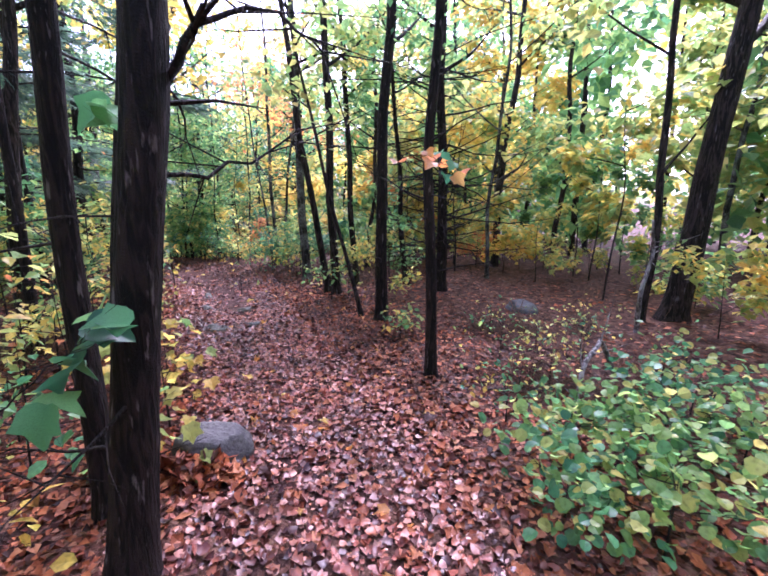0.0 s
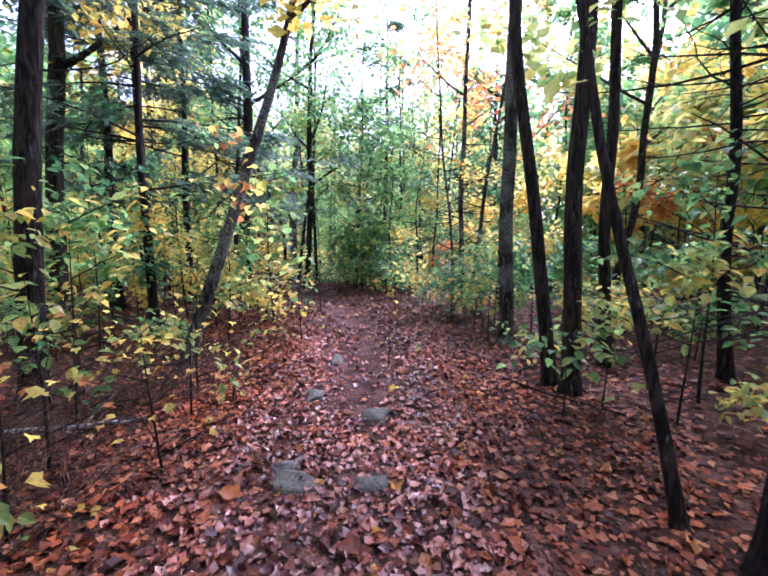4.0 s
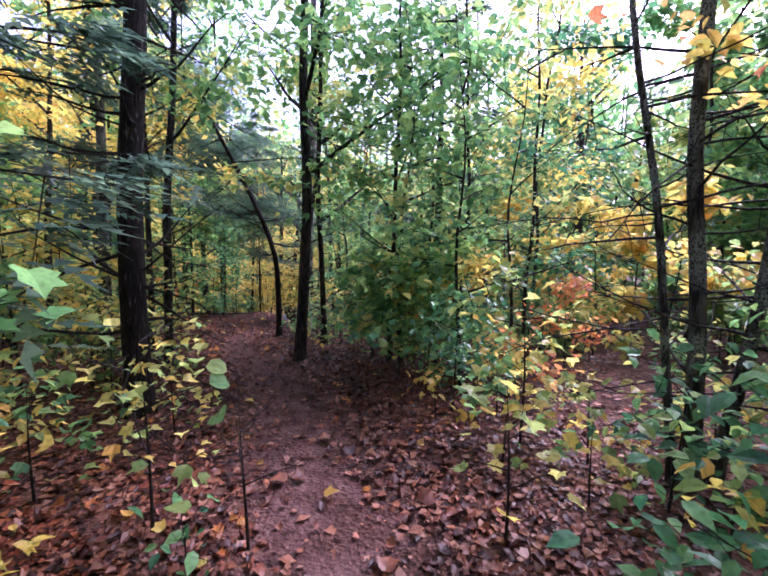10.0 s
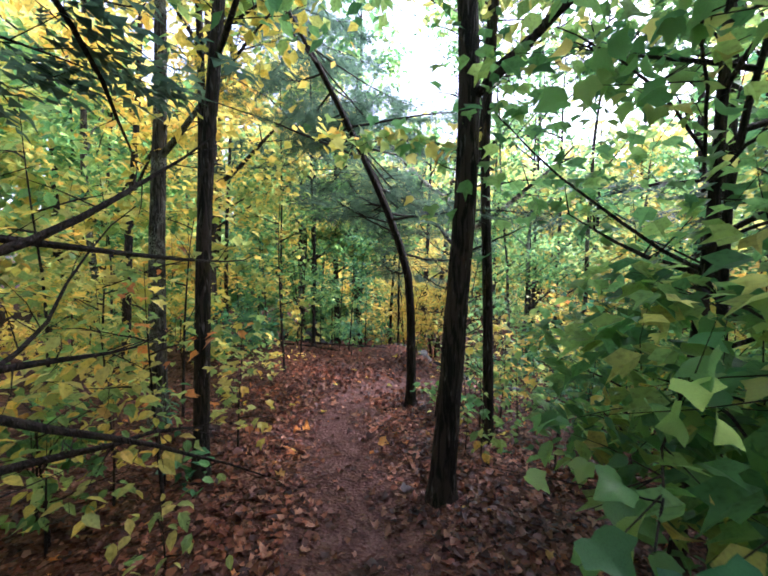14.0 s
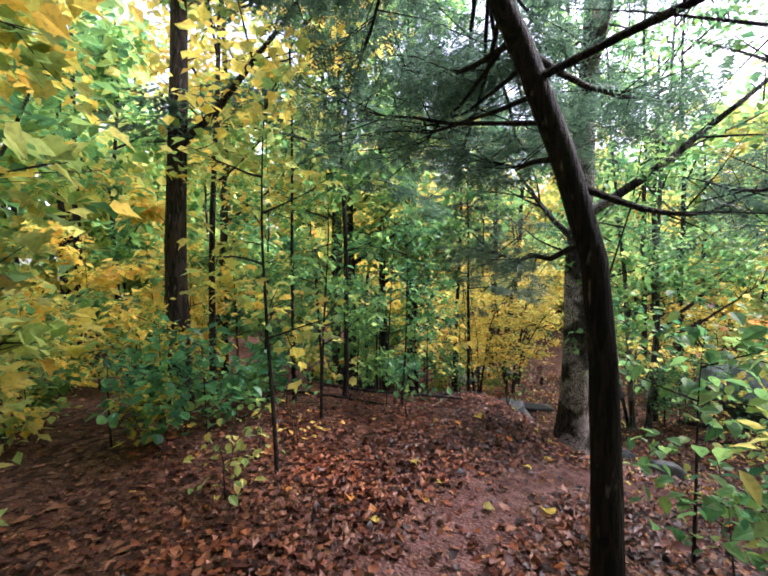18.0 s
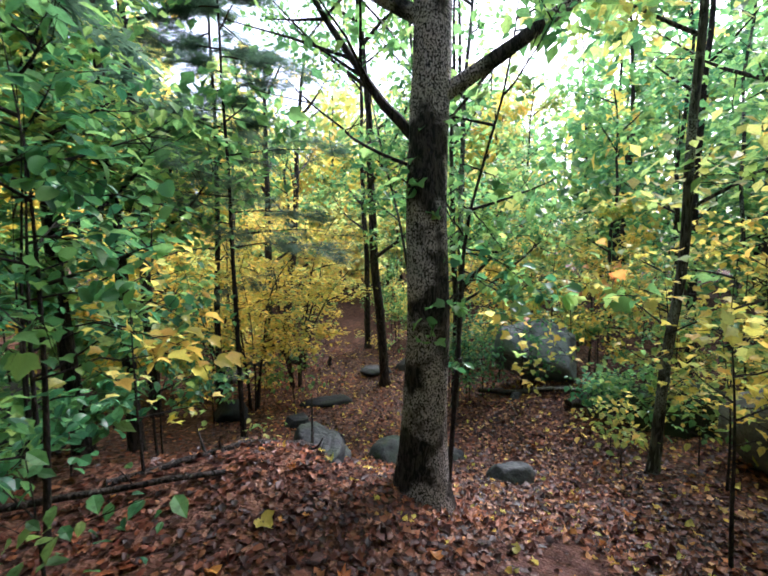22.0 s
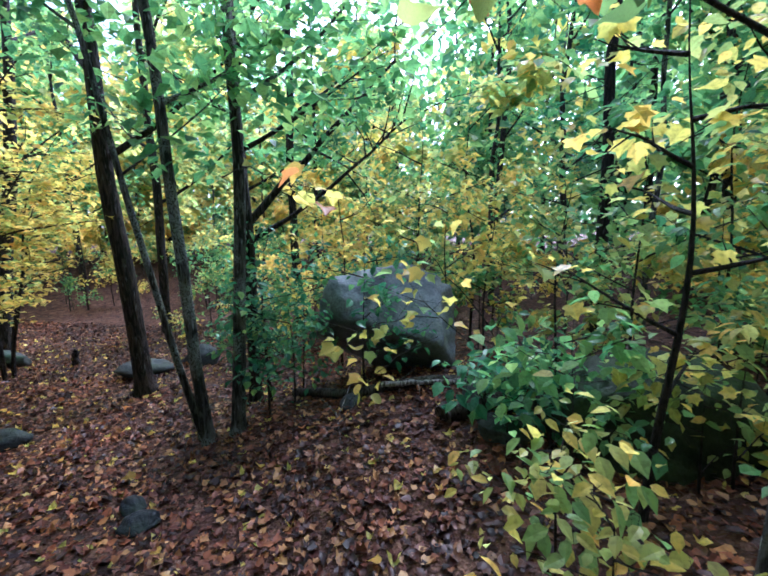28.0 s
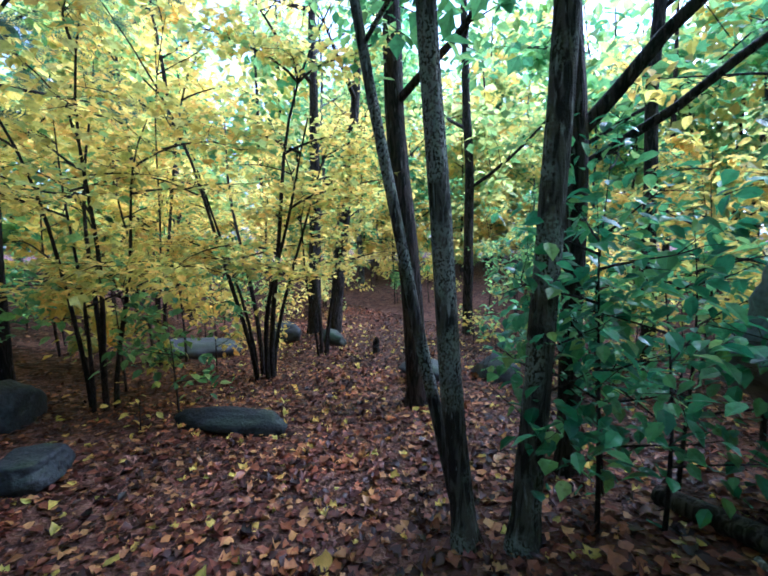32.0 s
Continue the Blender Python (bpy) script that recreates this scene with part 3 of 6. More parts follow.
def tree(x, y, dia, lean=(0, 0), height=9.0, bark=None, colour="green", limbs=6, first=3.0, reach=2.2, leaves=2400, size=0.155,
         name="forest_tree", label="", curve=None, dead=0, dead_to=4.0, dead_len=1.4, dead_r=0.007, wobble=0.04, seed=0, shape=None, group="", rough=0.05, flare=(0.42, 0.12), dense=False):
    rng = np.random.default_rng(seed + int(abs(x) * 977 + abs(y) * 131))
    bark = bark or BARK
    root = thing(name, x, y, label or f"slender {'dark' if bark is BARK else 'brown'} trunked tree with {COLOUR_WORDS[colour]} leaves on the slope", "tree", group)
    z0 = root.location.z
    close = dia > 0.1 and float(trail_gap(x, y)) < 4
    line = trunk_line(lean, height, wobble, curve, rng, 70 if close else 18)
    z = line[:, 2]
    r = dia / 2 * (1 - 0.72 * np.clip(z / height, 0, 1)) * (1 + flare[0] * np.exp(-np.clip(z, 0, None) / flare[1]))
    sides = 30 if close else 10
    part("trunk", mesh_from("trunk", *tube(line, r, sides, rough, rng, 9 if close else 0), bark), root)
    at = lambda h: np.array([np.interp(h, z, line[:, k]) for k in range(3)])
    spots = []
    for k in range(limbs):
        h = first + (height - first) * (k + rng.uniform(0, 0.8)) / max(limbs, 1)
        a = k * 2.4 + rng.uniform(0, 1.2)
        span = reach * (1.1 - 0.55 * h / height)
        pts, rad = bough(at(h), (math.cos(a), math.sin(a), 0.55), span, dia * 0.2, rng, 0.3)
        tubes, found = twigs_on(pts, rng, 10, span * 0.45, dia * 0.05, 0.15)
        part("limb", mesh_from("limb", *joined([tube(pts, rad, 6 if close else 4)] + tubes[:10 if close else 4]), bark), root)
        spots.append(found)
    for k in range(dead):
        h = rng.uniform(0.6, dead_to)
        a = rng.uniform(0, 6.28)
        pts, rad = bough(at(h), (math.cos(a), math.sin(a), rng.uniform(-0.25, 0.35)), rng.uniform(0.5, dead_len), dead_r * (1 + 0.8 * rng.uniform()), rng, 0.1, 0.5)
        if np.min(trail_gap(pts[:, 0] + x, pts[:, 1] + y)) < 0.5:
            continue
        tubes, _ = twigs_on(pts, rng, 5, 0.3, 0.004)
        part("dead_branch", mesh_from("dead_branch", *joined([tube(pts, rad, 5)] + tubes), TWIG), root)
    if leaves and spots:
        spots = np.concatenate(spots)
        p = spots[rng.integers(0, len(spots), leaves)] + rng.normal(0, 0.24, (leaves, 3)) * (1, 1, 0.6)
        p = off_trail(p, x, y, z0)
        p = clearing(p if dense else open_sky(p, x, y, rng), x, y, rng)
        part("crown", mesh_from("crown", *leaf_cloud(p, size, shape or DIAMOND, rng), LEAF[colour], False), root, f"{COLOUR_WORDS[colour]} foliage")
    return root


def conifer(x, y, dia, height, lean=(0, 0), first=1.0, reach=1.8, tiers=16, name="hemlock_tree", label="", seed=0, bark=None, curve=None, sprays=110, only=None, fine=False):
    """Flat, drooping sprays of fine needles on long level limbs."""
    rng = np.random.default_rng(seed + int(abs(x) * 577 + abs(y) * 311))
    root = thing(name, x, y, label or "dark green hemlock with level drooping needle sprays among the saplings", "conifer")
    z0 = root.location.z
    line = trunk_line(lean, height, 0.03, curve, rng)
    z = line[:, 2]
    r = dia / 2 * (1 - 0.85 * np.clip(z / height, 0, 1)) * (1 + 0.6 * np.exp(-np.clip(z, 0, None) / 0.12))
    part("trunk", mesh_from("trunk", *tube(line, r, 12, 0.05, rng), bark or BARK_CEDAR), root)
    at = lambda h: np.array([np.interp(h, z, line[:, k]) for k in range(3)])
    pts_all, ways = [], []
    for k in range(tiers):
        h = first + (height - first) * (k + rng.uniform(0, 0.6)) / tiers
        a = k * 2.4 + rng.uniform(-0.5, 0.5) if only is None else only + rng.normal(0, 0.7)
        span = reach * (1.08 - h / height) * rng.uniform(0.8, 1.2) + 0.25
        pts, rad = bough(at(h), (math.cos(a), math.sin(a), 0.12), span, 0.006 + dia * 0.09, rng, -0.25, 0.2)
        tubes, found = twigs_on(pts, rng, 8, span * 0.35, 0.004, 0.2, 0.85)
        part("limb", mesh_from("limb", *joined([tube(pts, rad, 5)] + tubes), TWIG), root)
        f = found[rng.integers(0, len(found), sprays)] + rng.normal(0, 0.07, (sprays, 3)) * (1, 1, 0.4)
        pts_all.append(f)
        ways.append(np.full(len(f), a - np.pi / 2))
    p, w = np.concatenate(pts_all), np.concatenate(ways)
    thin = (p[:, 2] > 5) & (trail_gap(p[:, 0] + x, p[:, 1] + y) < 2.5) & (rng.uniform(0, 1, len(p)) < 0.7)
    p, w = p[~thin], w[~thin]
    keep = (trail_gap(p[:, 0] + x, p[:, 1] + y) > 0.6) | (p[:, 2] + z0 - ground_z(p[:, 0] + x, p[:, 1] + y) > 2.2)
    part("needles", mesh_from("needles", *leaf_cloud(p[keep], 0.2 if fine else 0.27, NEEDLES if fine else SPRAY, rng, 0.2, 0.35, w[keep]), LEAF["hemlock"], False), root, "fine dark green needle sprays")
    return root


def sapling(x, y, height, colour="green", leaves=220, size=0.1, reach=0.7, shape=None, lean=(0, 0), seed=0, low=0.25, dia=None, name="maple_sapling", label="", branches=7,
            group="saplings in the undergrowth", mix=None):
    rng = np.random.default_rng(seed + int(abs(x) * 733 + abs(y) * 197))
    root = thing(name, x, y, label or f"thin stemmed sapling with {COLOUR_WORDS[colour]} leaves rising from the litter", "sapling", group)
    z0 = root.location.z
    line = trunk_line(lean, height, 0.1, None, rng, 12)
    d = dia or 0.012 + 0.009 * height
    near = float(trail_gap(x, y)) < 4
    part("stem", mesh_from("stem", *tube(line, d / 2 * (1.05 - np.clip(line[:, 2] / height, 0, 0.9)), 6 if near else 4), TWIG), root)
    spots = [line[-4:]]
    for k in range(branches):
        h = height * (low + (1 - low) * (k + rng.uniform(0, 0.7)) / branches)
        a = k * 2.4 + rng.uniform(0, 1)
        start = np.array([np.interp(h, line[:, 2], line[:, i]) for i in range(3)])
        pts, rad = bough(start, (math.cos(a), math.sin(a), 0.35), reach * (1.15 - 0.5 * h / height), d * 0.28, rng, 0.0, 0.3, 5)
        t, found = twigs_on(pts, rng, 4, reach * 0.4, d * 0.12)
        part("branch", mesh_from("branch", *joined([tube(pts, rad, 4 if near else 3)] + (t if near else t[:1])), TWIG), root)
        spots.append(found)
    spots = np.concatenate(spots)
    p = spots[rng.integers(0, len(spots), leaves)] + rng.normal(0, 0.09, (leaves, 3))
    p = off_trail(p[p[:, 2] > 0.03], x, y, z0)
    cut = int(len(p) * 0.72) if mix else len(p)
    if cut:
        part("foliage", mesh_from("foliage", *leaf_cloud(p[:cut], size, shape or LOBED, rng), LEAF[colour], False), root)
    if mix and len(p) > cut:
        part("foliage", mesh_from("foliage", *leaf_cloud(p[cut:], size, shape or LOBED, rng), LEAF[mix], False), root, f"{COLOUR_WORDS[mix]} leaves")
    return root


ONE_LEAF = {}


def single_leaf(colour, shape_name):
    key = colour, shape_name
    if key not in ONE_LEAF:
        tv, tf = {"lobed": MAPLE, "oval": EGG, "three": THREE}[shape_name]
        ONE_LEAF[key] = mesh_from("leaf", tv, tf, LEAF[colour])
    return ONE_LEAF[key]


def leafy_branch(root, start, end, colour, count=24, size=0.1, shape="lobed", radius=0.006, sag=0.0, spread=0.16, seed=0, mix=None, bark=None, outer=0.25, twigs=8, name="branch"):
    """A branch from one point to another, with every leaf a piece of its own. Points are in the world."""
    rng = np.random.default_rng(seed + int(abs(start[0]) * 313 + abs(end[1]) * 117))
    o = np.array(root.location)
    a, b = np.array(start, float) - o, np.array(end, float) - o
    s = np.linspace(0, 1, 9)[:, None]
    pts = a + (b - a) * s + np.array([0, 0, 1]) * sag * np.sin(s * np.pi) + rng.normal(0, 0.012, (9, 3)) * np.sin(s * np.pi)
    tubes, found = twigs_on(pts, rng, twigs, spread * 1.8, radius * 0.4, outer)
    limb = part(name, mesh_from(name, *joined([tube(pts, radius * np.linspace(1, 0.3, 9), 6)] + tubes), bark or TWIG), root)
    found = np.concatenate([found, pts[3:]]) if len(found) else pts[3:]
    for k in range(count):
        p = found[rng.integers(0, len(found))] + rng.normal(0, spread * 0.22, 3)
        w = p + o
        if trail_gap(w[0], w[1]) < 0.3 and w[2] - ground_z(w[0], w[1]) < 2.0:
            continue
        leaf = part("leaf", single_leaf(mix if mix and rng.uniform() < 0.35 else colour, shape), limb)
        k = size * rng.uniform(0.65, 1.25)
        leaf.matrix_basis = pose(*p, -math.degrees(abs(rng.normal(0.55, 0.4))), math.degrees(rng.normal(0, 0.4)), rng.uniform(0, 360)) @ Matrix.Scale(k, 4)
    return limb


def needle_bough(root, start, end, sprays=160, radius=0.02, seed=0, bare=0.3):
    """A hemlock bough from one point of the world to another, with hanging needle sprays on its outer part."""
    rng = np.random.default_rng(seed + 77)
    o = np.array(root.location)
    a, b = np.array(start, float) - o, np.array(end, float) - o
    s = np.linspace(0, 1, 9)[:, None]
    pts = a + (b - a) * s + np.array([0, 0, -0.12]) * np.sin(s * np.pi) + rng.normal(0, 0.012, (9, 3)) * np.sin(s * np.pi)
    span = float(np.linalg.norm(b - a))
    tubes, found = twigs_on(pts, rng, 16, span * 0.3, 0.005, bare, 0.8)
    limb = part("limb", mesh_from("limb", *joined([tube(pts, radius * np.linspace(1, 0.25, 9), 7)] + tubes), TWIG), root)
    f = found[rng.integers(0, len(found), sprays)] + rng.normal(0, 0.07, (sprays, 3)) * (1, 1, 0.5)
    way = math.atan2((b - a)[1], (b - a)[0]) - np.pi / 2
    part("needles", mesh_from("needles", *leaf_cloud(f, 0.17, NEEDLES, rng, 0.35, 0.4, np.full(sprays, way)), LEAF["hemlock"], False), limb)


def stone(name, x, y, size, turn=0, mat=None, seed=0, label="grey stone half sunk in fallen leaves", sink=0.3, cuts=9, planes=(), z=None, category="rock", detail=4, tip=0):
    """A sphere cut by planes into a worn block."""
    rng = np.random.default_rng(seed + 5)
    bm = bmesh.new()
    bmesh.ops.create_icosphere(bm, subdivisions=detail, radius=1)
    normals = [Vector(rng.normal(0, 1, 3)).normalized() for _ in range(cuts)]
    depth = [rng.uniform(0.62, 0.9) for _ in range(cuts)]
    for px, py, pz, d in planes:
        normals.append(Vector((px, py, pz)).normalized())
        depth.append(d)
    off = Vector(rng.uniform(0, 50, 3))
    for v in bm.verts:
        u = v.co.normalized()
        r = 1.0
        for n, d in zip(normals, depth):
            k = n.dot(u)
            if k > 0.05:
                r = min(r, d / k)
        r *= 1 + 0.09 * noise.noise(u * 2.3 + off) + 0.045 * noise.noise(u * 7 + off) + 0.018 * noise.noise(u * 17 + off)
        v.co = Vector((u.x * r * size[0], u.y * r * size[1], u.z * r * size[2])) / 2
    me = bpy.data.meshes.new(name)
    bm.to_mesh(me)
    bm.free()
    me.polygons.foreach_set("use_smooth", np.full(len(me.polygons), True))
    me.materials.append(mat or STONE)
    ob = new(name, me)
    ob.matrix_basis = pose(x, y, (float(ground_z(x, y)) if z is None else z) + size[2] * (0.5 - sink), tip, 0, turn)
    return tagged(ob, label, category)


def log(name, points, r0, r1, mat, label, seed=0, category="log", stubs=3):
    rng = np.random.default_rng(seed)
    p = np.array(points, float)
    root = new(name)
    root.location = p[0]
    s = np.linspace(0, len(p) - 1, 16)
    line = np.stack([np.interp(s, np.arange(len(p)), p[:, k]) for k in range(3)], -1) - p[0]
    line += rng.normal(0, r0 * 0.12, line.shape)
    v, f = tube(line, np.linspace(r0, r1, 16), 10, 0.07, rng)
    caps = [(line[0], 0), (line[-1], 15 * 10)]
    verts = np.concatenate([v, [c for c, _ in caps]])
    faces = f.tolist() + [[len(v) + j, b + k, b + (k + 1) % 10, b + (k + 1) % 10] for j, (_, b) in enumerate(caps) for k in range(10)]
    me = bpy.data.meshes.new("stem")
    me.from_pydata(verts.tolist(), [], [q if len(set(q)) == 4 else q[:3] for q in faces])
    me.polygons.foreach_set("use_smooth", np.full(len(me.polygons), True))
    me.materials.append(mat)
    part("stem", me, root)
    for _ in range(stubs):
        i = rng.integers(3, 13)
        pts, rad = bough(line[i], rng.normal(0, 1, 3) + (0, 0, 0.6), rng.uniform(0.15, 0.5), max(r1 * 0.35, 0.006), rng)
        part("stub", mesh_from("stub", *tube(pts, rad, 6), mat), root)
    return tagged(root, label, category)

# ---- ground ----
def spread(lo, hi, step, grow=1.25, out=420):
    mid = list(np.arange(lo, hi, step))
    s, left, right = step, [lo], [mid[-1]]
    while left[-1] > lo - out:
        s *= grow
        left.append(left[-1] - s)
        right.append(right[-1] + s)
    return np.array(left[:0:-1] + mid + right[1:])


gx, gy = spread(-22, 5, 0.18), spread(-3, 28, 0.18)
gxx, gyy = np.meshgrid(gx, gy)
gap = trail_gap(gxx, gyy)
bare = np.clip(1.15 - gap / 0.55, 0, 1) * np.clip((gyy - 4.5) / 3, 0.12, 1) * np.clip((19.5 - gyy) / 2, 0.1, 1)
gz = ground_z(gxx, gyy) - 0.05 * np.exp(-(gap / 0.5) ** 2) + 0.03 * np.exp(-((gap - 1.1) / 0.4) ** 2)
nx = len(gx)
ij = (np.arange(len(gy) - 1)[:, None] * nx + np.arange(nx - 1)[None]).ravel()
floor_mesh = mesh_from("ground", np.stack([gxx, gyy, gz], -1).reshape(-1, 3), np.stack([ij, ij + 1, ij + nx + 1, ij + nx], -1), FLOOR)
floor_mesh.attributes.new("bare", "FLOAT", "POINT").data.foreach_set("value", bare.ravel().astype(np.float32))
ground = tagged(new("ground", floor_mesh), "forest floor of bare brown earth trail and wet fallen leaves", "ground", kind="structure")


def litter(name, label, colour, y0, y1, count, seed, shape, near, far, size, band=(0, 99)):
    rng = np.random.default_rng(seed)
    mid = TRAIL[(TRAIL[:, 1] >= y0 - 2) & (TRAIL[:, 1] <= y1 + 2)]
    x, y = rng.uniform(mid[:, 0].min() - far, mid[:, 0].max() + far, count), rng.uniform(y0, y1, count)
    d = trail_gap(x, y)
    chance = np.clip((far - d) / (far - near), 0, 1) * np.where((y > 6.5) & (y < 18.5), np.clip(0.1 + (d / 0.62) ** 2, 0, 1), 1)
    k = (rng.uniform(0, 1, count) < chance) & (d + rng.normal(0, 0.12, count) > band[0]) & (d + rng.normal(0, 0.12, count) < band[1])
    x, y, d = x[k], y[k], d[k]
    z = ground_z(x, y) - 0.05 * np.exp(-(d / 0.5) ** 2) + 0.03 * np.exp(-((d - 1.1) / 0.4) ** 2) + rng.uniform(0.004, 0.032, len(x))
    p, close = np.stack([x, y, z], -1), d < (1.0 if shape is CRISP else 0)
    v, f = leaf_cloud(p[~close], size, shape, rng, 0.03, 0.3, None, 0.0 if shape is DIAMOND else 0.5, (0.35, 1.25))
    if close.any():
        v, f = joined([(v, f), leaf_cloud(p[close], size, STAR, rng, 0.03, 0.28, None, 0.5, (0.3, 1.3))])
    return tagged(new(name, mesh_from(name, v, f, LEAF[colour], shape is not DIAMOND)), label, "leaf litter", kind="stuff")

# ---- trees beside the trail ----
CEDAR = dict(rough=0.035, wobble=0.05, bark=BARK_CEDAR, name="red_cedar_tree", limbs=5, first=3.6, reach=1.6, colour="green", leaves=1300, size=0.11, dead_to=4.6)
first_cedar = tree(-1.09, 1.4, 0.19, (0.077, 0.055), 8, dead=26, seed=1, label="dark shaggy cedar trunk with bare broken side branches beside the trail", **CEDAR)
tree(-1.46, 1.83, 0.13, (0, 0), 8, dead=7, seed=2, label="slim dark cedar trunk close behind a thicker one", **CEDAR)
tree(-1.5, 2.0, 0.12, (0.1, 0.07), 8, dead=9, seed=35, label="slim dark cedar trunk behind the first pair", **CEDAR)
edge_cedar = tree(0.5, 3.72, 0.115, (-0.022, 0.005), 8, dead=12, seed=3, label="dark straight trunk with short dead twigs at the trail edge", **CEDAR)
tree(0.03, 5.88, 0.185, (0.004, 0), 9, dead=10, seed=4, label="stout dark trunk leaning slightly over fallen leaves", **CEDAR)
tree(4.59, 5.99, 0.38, (0.06, -0.03), 10, BARK, "lime", 7, 3.2, 2.6, seed=5, label="thick dark trunk leaning away from the trail")
tree(1.26, 8.05, 0.22, (-0.03, 0.016), 9, dead=105, dead_len=2.6, dead_r=0.012, seed=6, label="dark cedar with a fan of long bare dead branches", **CEDAR)
tree(-4.9, 5.4, 0.2, (0.04, 0.07), 9, BARK, "lime", 6, 3.4, 2, dead=2, seed=7)
tree(-7.6, 6.9, 0.26, (0.03, 0.05), 10, BARK_BROWN, "yellow", 6, 3.2, 2.2, seed=8)
leaning = tree(-4.38, 6.43, 0.14, (0.175, 0.265), 5.6, BARK_GREY, "yellow", 5, 3.4, 1.6, 1020, seed=9, label="leaning grey-brown trunk with orange-yellow leaves clinging to it")
tree(-1.66, 9.25, 0.2, (-0.04, 0), 10, BARK_GREY, "lime", 6, 3.8, 2, seed=10)
tree(-1.02, 7.95, 0.14, (-0.15, 0.003), 9, BARK, "lime", 5, 3.6, 2, 1530, seed=12)
tree(-0.83, 7.81, 0.17, (-0.049, 0.003), 10, BARK, "lime", 5, 3.8, 2.2, 1700, seed=13)
tree(-0.5, 8.9, 0.14, (-0.067, 0.007), 9, BARK, "green", 5, 3.6, 2, 1530, seed=14)
tree(-0.28, 6.1, 0.07, (-0.25, 0.064), 5.5, BARK, "lime", 4, 2.2, 1.2, 340, seed=15, label="thin leaning sapling trunk with few leaves")
tree(0.61, 8.92, 0.13, (-0.1, 0.04), 7, dead=55, dead_len=1.8, seed=16, label="twisted dead cedar with crooked bare branches", **CEDAR)
for px, py, dia, lean, high, seed in ((-2.96, 11.73, 0.11, (-0.03, 0.02), 8.5, 18), (-2.83, 11.8, 0.085, (0.11, 0.03), 7.5, 17), (-3.06, 11.68, 0.06, (-0.12, 0.03), 7, 67)):
    tree(px, py, dia, lean, high, BARK_GREY, "orange", 6, 3.0, 1.7, 500, 0.12, dead=24, dead_len=1.5, dead_to=3.6, seed=seed, shape=THREE, group="stems of a twiggy clump",
         label="slim twiggy grey stem with dead side branches and few brown leaves")
tree(-2.3, 12.3, 0.12, (-0.02, 0.02), 8, BARK_BROWN, "orange", 5, 3, 1.6, 850, seed=19)
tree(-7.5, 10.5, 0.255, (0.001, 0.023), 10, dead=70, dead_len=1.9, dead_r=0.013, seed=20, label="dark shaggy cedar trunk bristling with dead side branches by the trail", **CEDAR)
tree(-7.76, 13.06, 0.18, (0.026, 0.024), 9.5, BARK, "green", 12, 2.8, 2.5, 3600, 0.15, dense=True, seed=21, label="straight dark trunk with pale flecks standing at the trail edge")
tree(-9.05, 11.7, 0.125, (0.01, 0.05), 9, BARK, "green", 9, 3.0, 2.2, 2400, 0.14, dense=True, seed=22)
tree(-9.9, 11.95, 0.1, (0, 0), 8, BARK, "lime", 5, 3.2, 1.6, 1190, seed=23)
maple = tree(-6.45, 13.6, 0.075, (0.015, 0.02), 6.5, BARK, "green", 10, 1.1, 1.7, 1500, 0.14, seed=24, shape=THREE, label="many branched maple with broad bright green leaves beside the trail")
arch = conifer(-9.58, 14.36, 0.125, 7.5, (-0.002, 0), 2.2, 2.6, 14, seed=25, curve=(-0.15, -0.24, 1.5), label="dark curving hemlock trunk arching over the trail", sprays=170, fine=True)
tree(-8.97, 14.26, 0.095, (0.058, 0.09), 7, dead=46, dead_r=0.008, seed=26, label="dark leaning trunk with level dead branches beside the trail", **CEDAR)
over_trail = tree(-8.23, 14.2, 0.11, (-0.012, 0), 9, BARK, "lime", 6, 3.0, 2, seed=27, label="dark trunk with a wide bright green branch over the trail")
tree(-10.8, 11.68, 0.19, (-0.005, 0.024), 9, BARK_GREY, "yellow", 7, 2.8, 2.2, 2550, seed=28)
for px, py, high, seed, col in ((-6.0, 15.3, 8.0, 81, "green"), (-5.0, 15.9, 7.0, 82, "lime"), (-7.0, 16.0, 9.0, 83, "green")):
    tree(px, py, 0.075, (0.01, 0.0), high, BARK, col, 11, 1.3, 1.4, 1100, 0.15, seed=seed, dense=True, label="slim upright tree full of clear green leaves in the bend", wobble=0.06)
tree(-14.3, 13.17, 0.27, (0, 0.01), 12, BARK_BROWN, "yellow", 8, 3, 2.8, 2890, seed=29)
tree(-17.6, 14.2, 0.2, (0, 0.02), 9, BARK, "yellow", 6, 2.8, 2, seed=30)
tree(-12.7, 11.53, 0.13, (-0.01, 0.06), 8, BARK, "yellow", 6, 2.4, 1.8, seed=31)
big_oak = tree(-12.42, 18.25, 0.4, (0.038, 0.017), 12, BARK_LICHEN, "green", 8, 2.9, 3.2, 3400, seed=32, rough=0.035, flare=(0.55, 0.32), label="big oak trunk with furrowed bark and grey lichen patches")
rear_stem = tree(-13.85, 23.65, 0.15, (0.0, 0.0), 9, BARK, "green", 6, 2.6, 2, 2000, seed=33, label="dark upright trunk with a long rising limb behind a maple clump")
mottled = tree(-10.45, 20.36, 0.12, (0.05, -0.01), 9, BARK_GREY, "lime", 6, 2.9, 2, 2210, seed=34, label="slim grey mottled trunk leaning by the boulders")
tree(-8.4, 21.9, 0.23, (-0.06, 0.04), 11, BARK, "green", 8, 3, 2.6, 2890, seed=36)
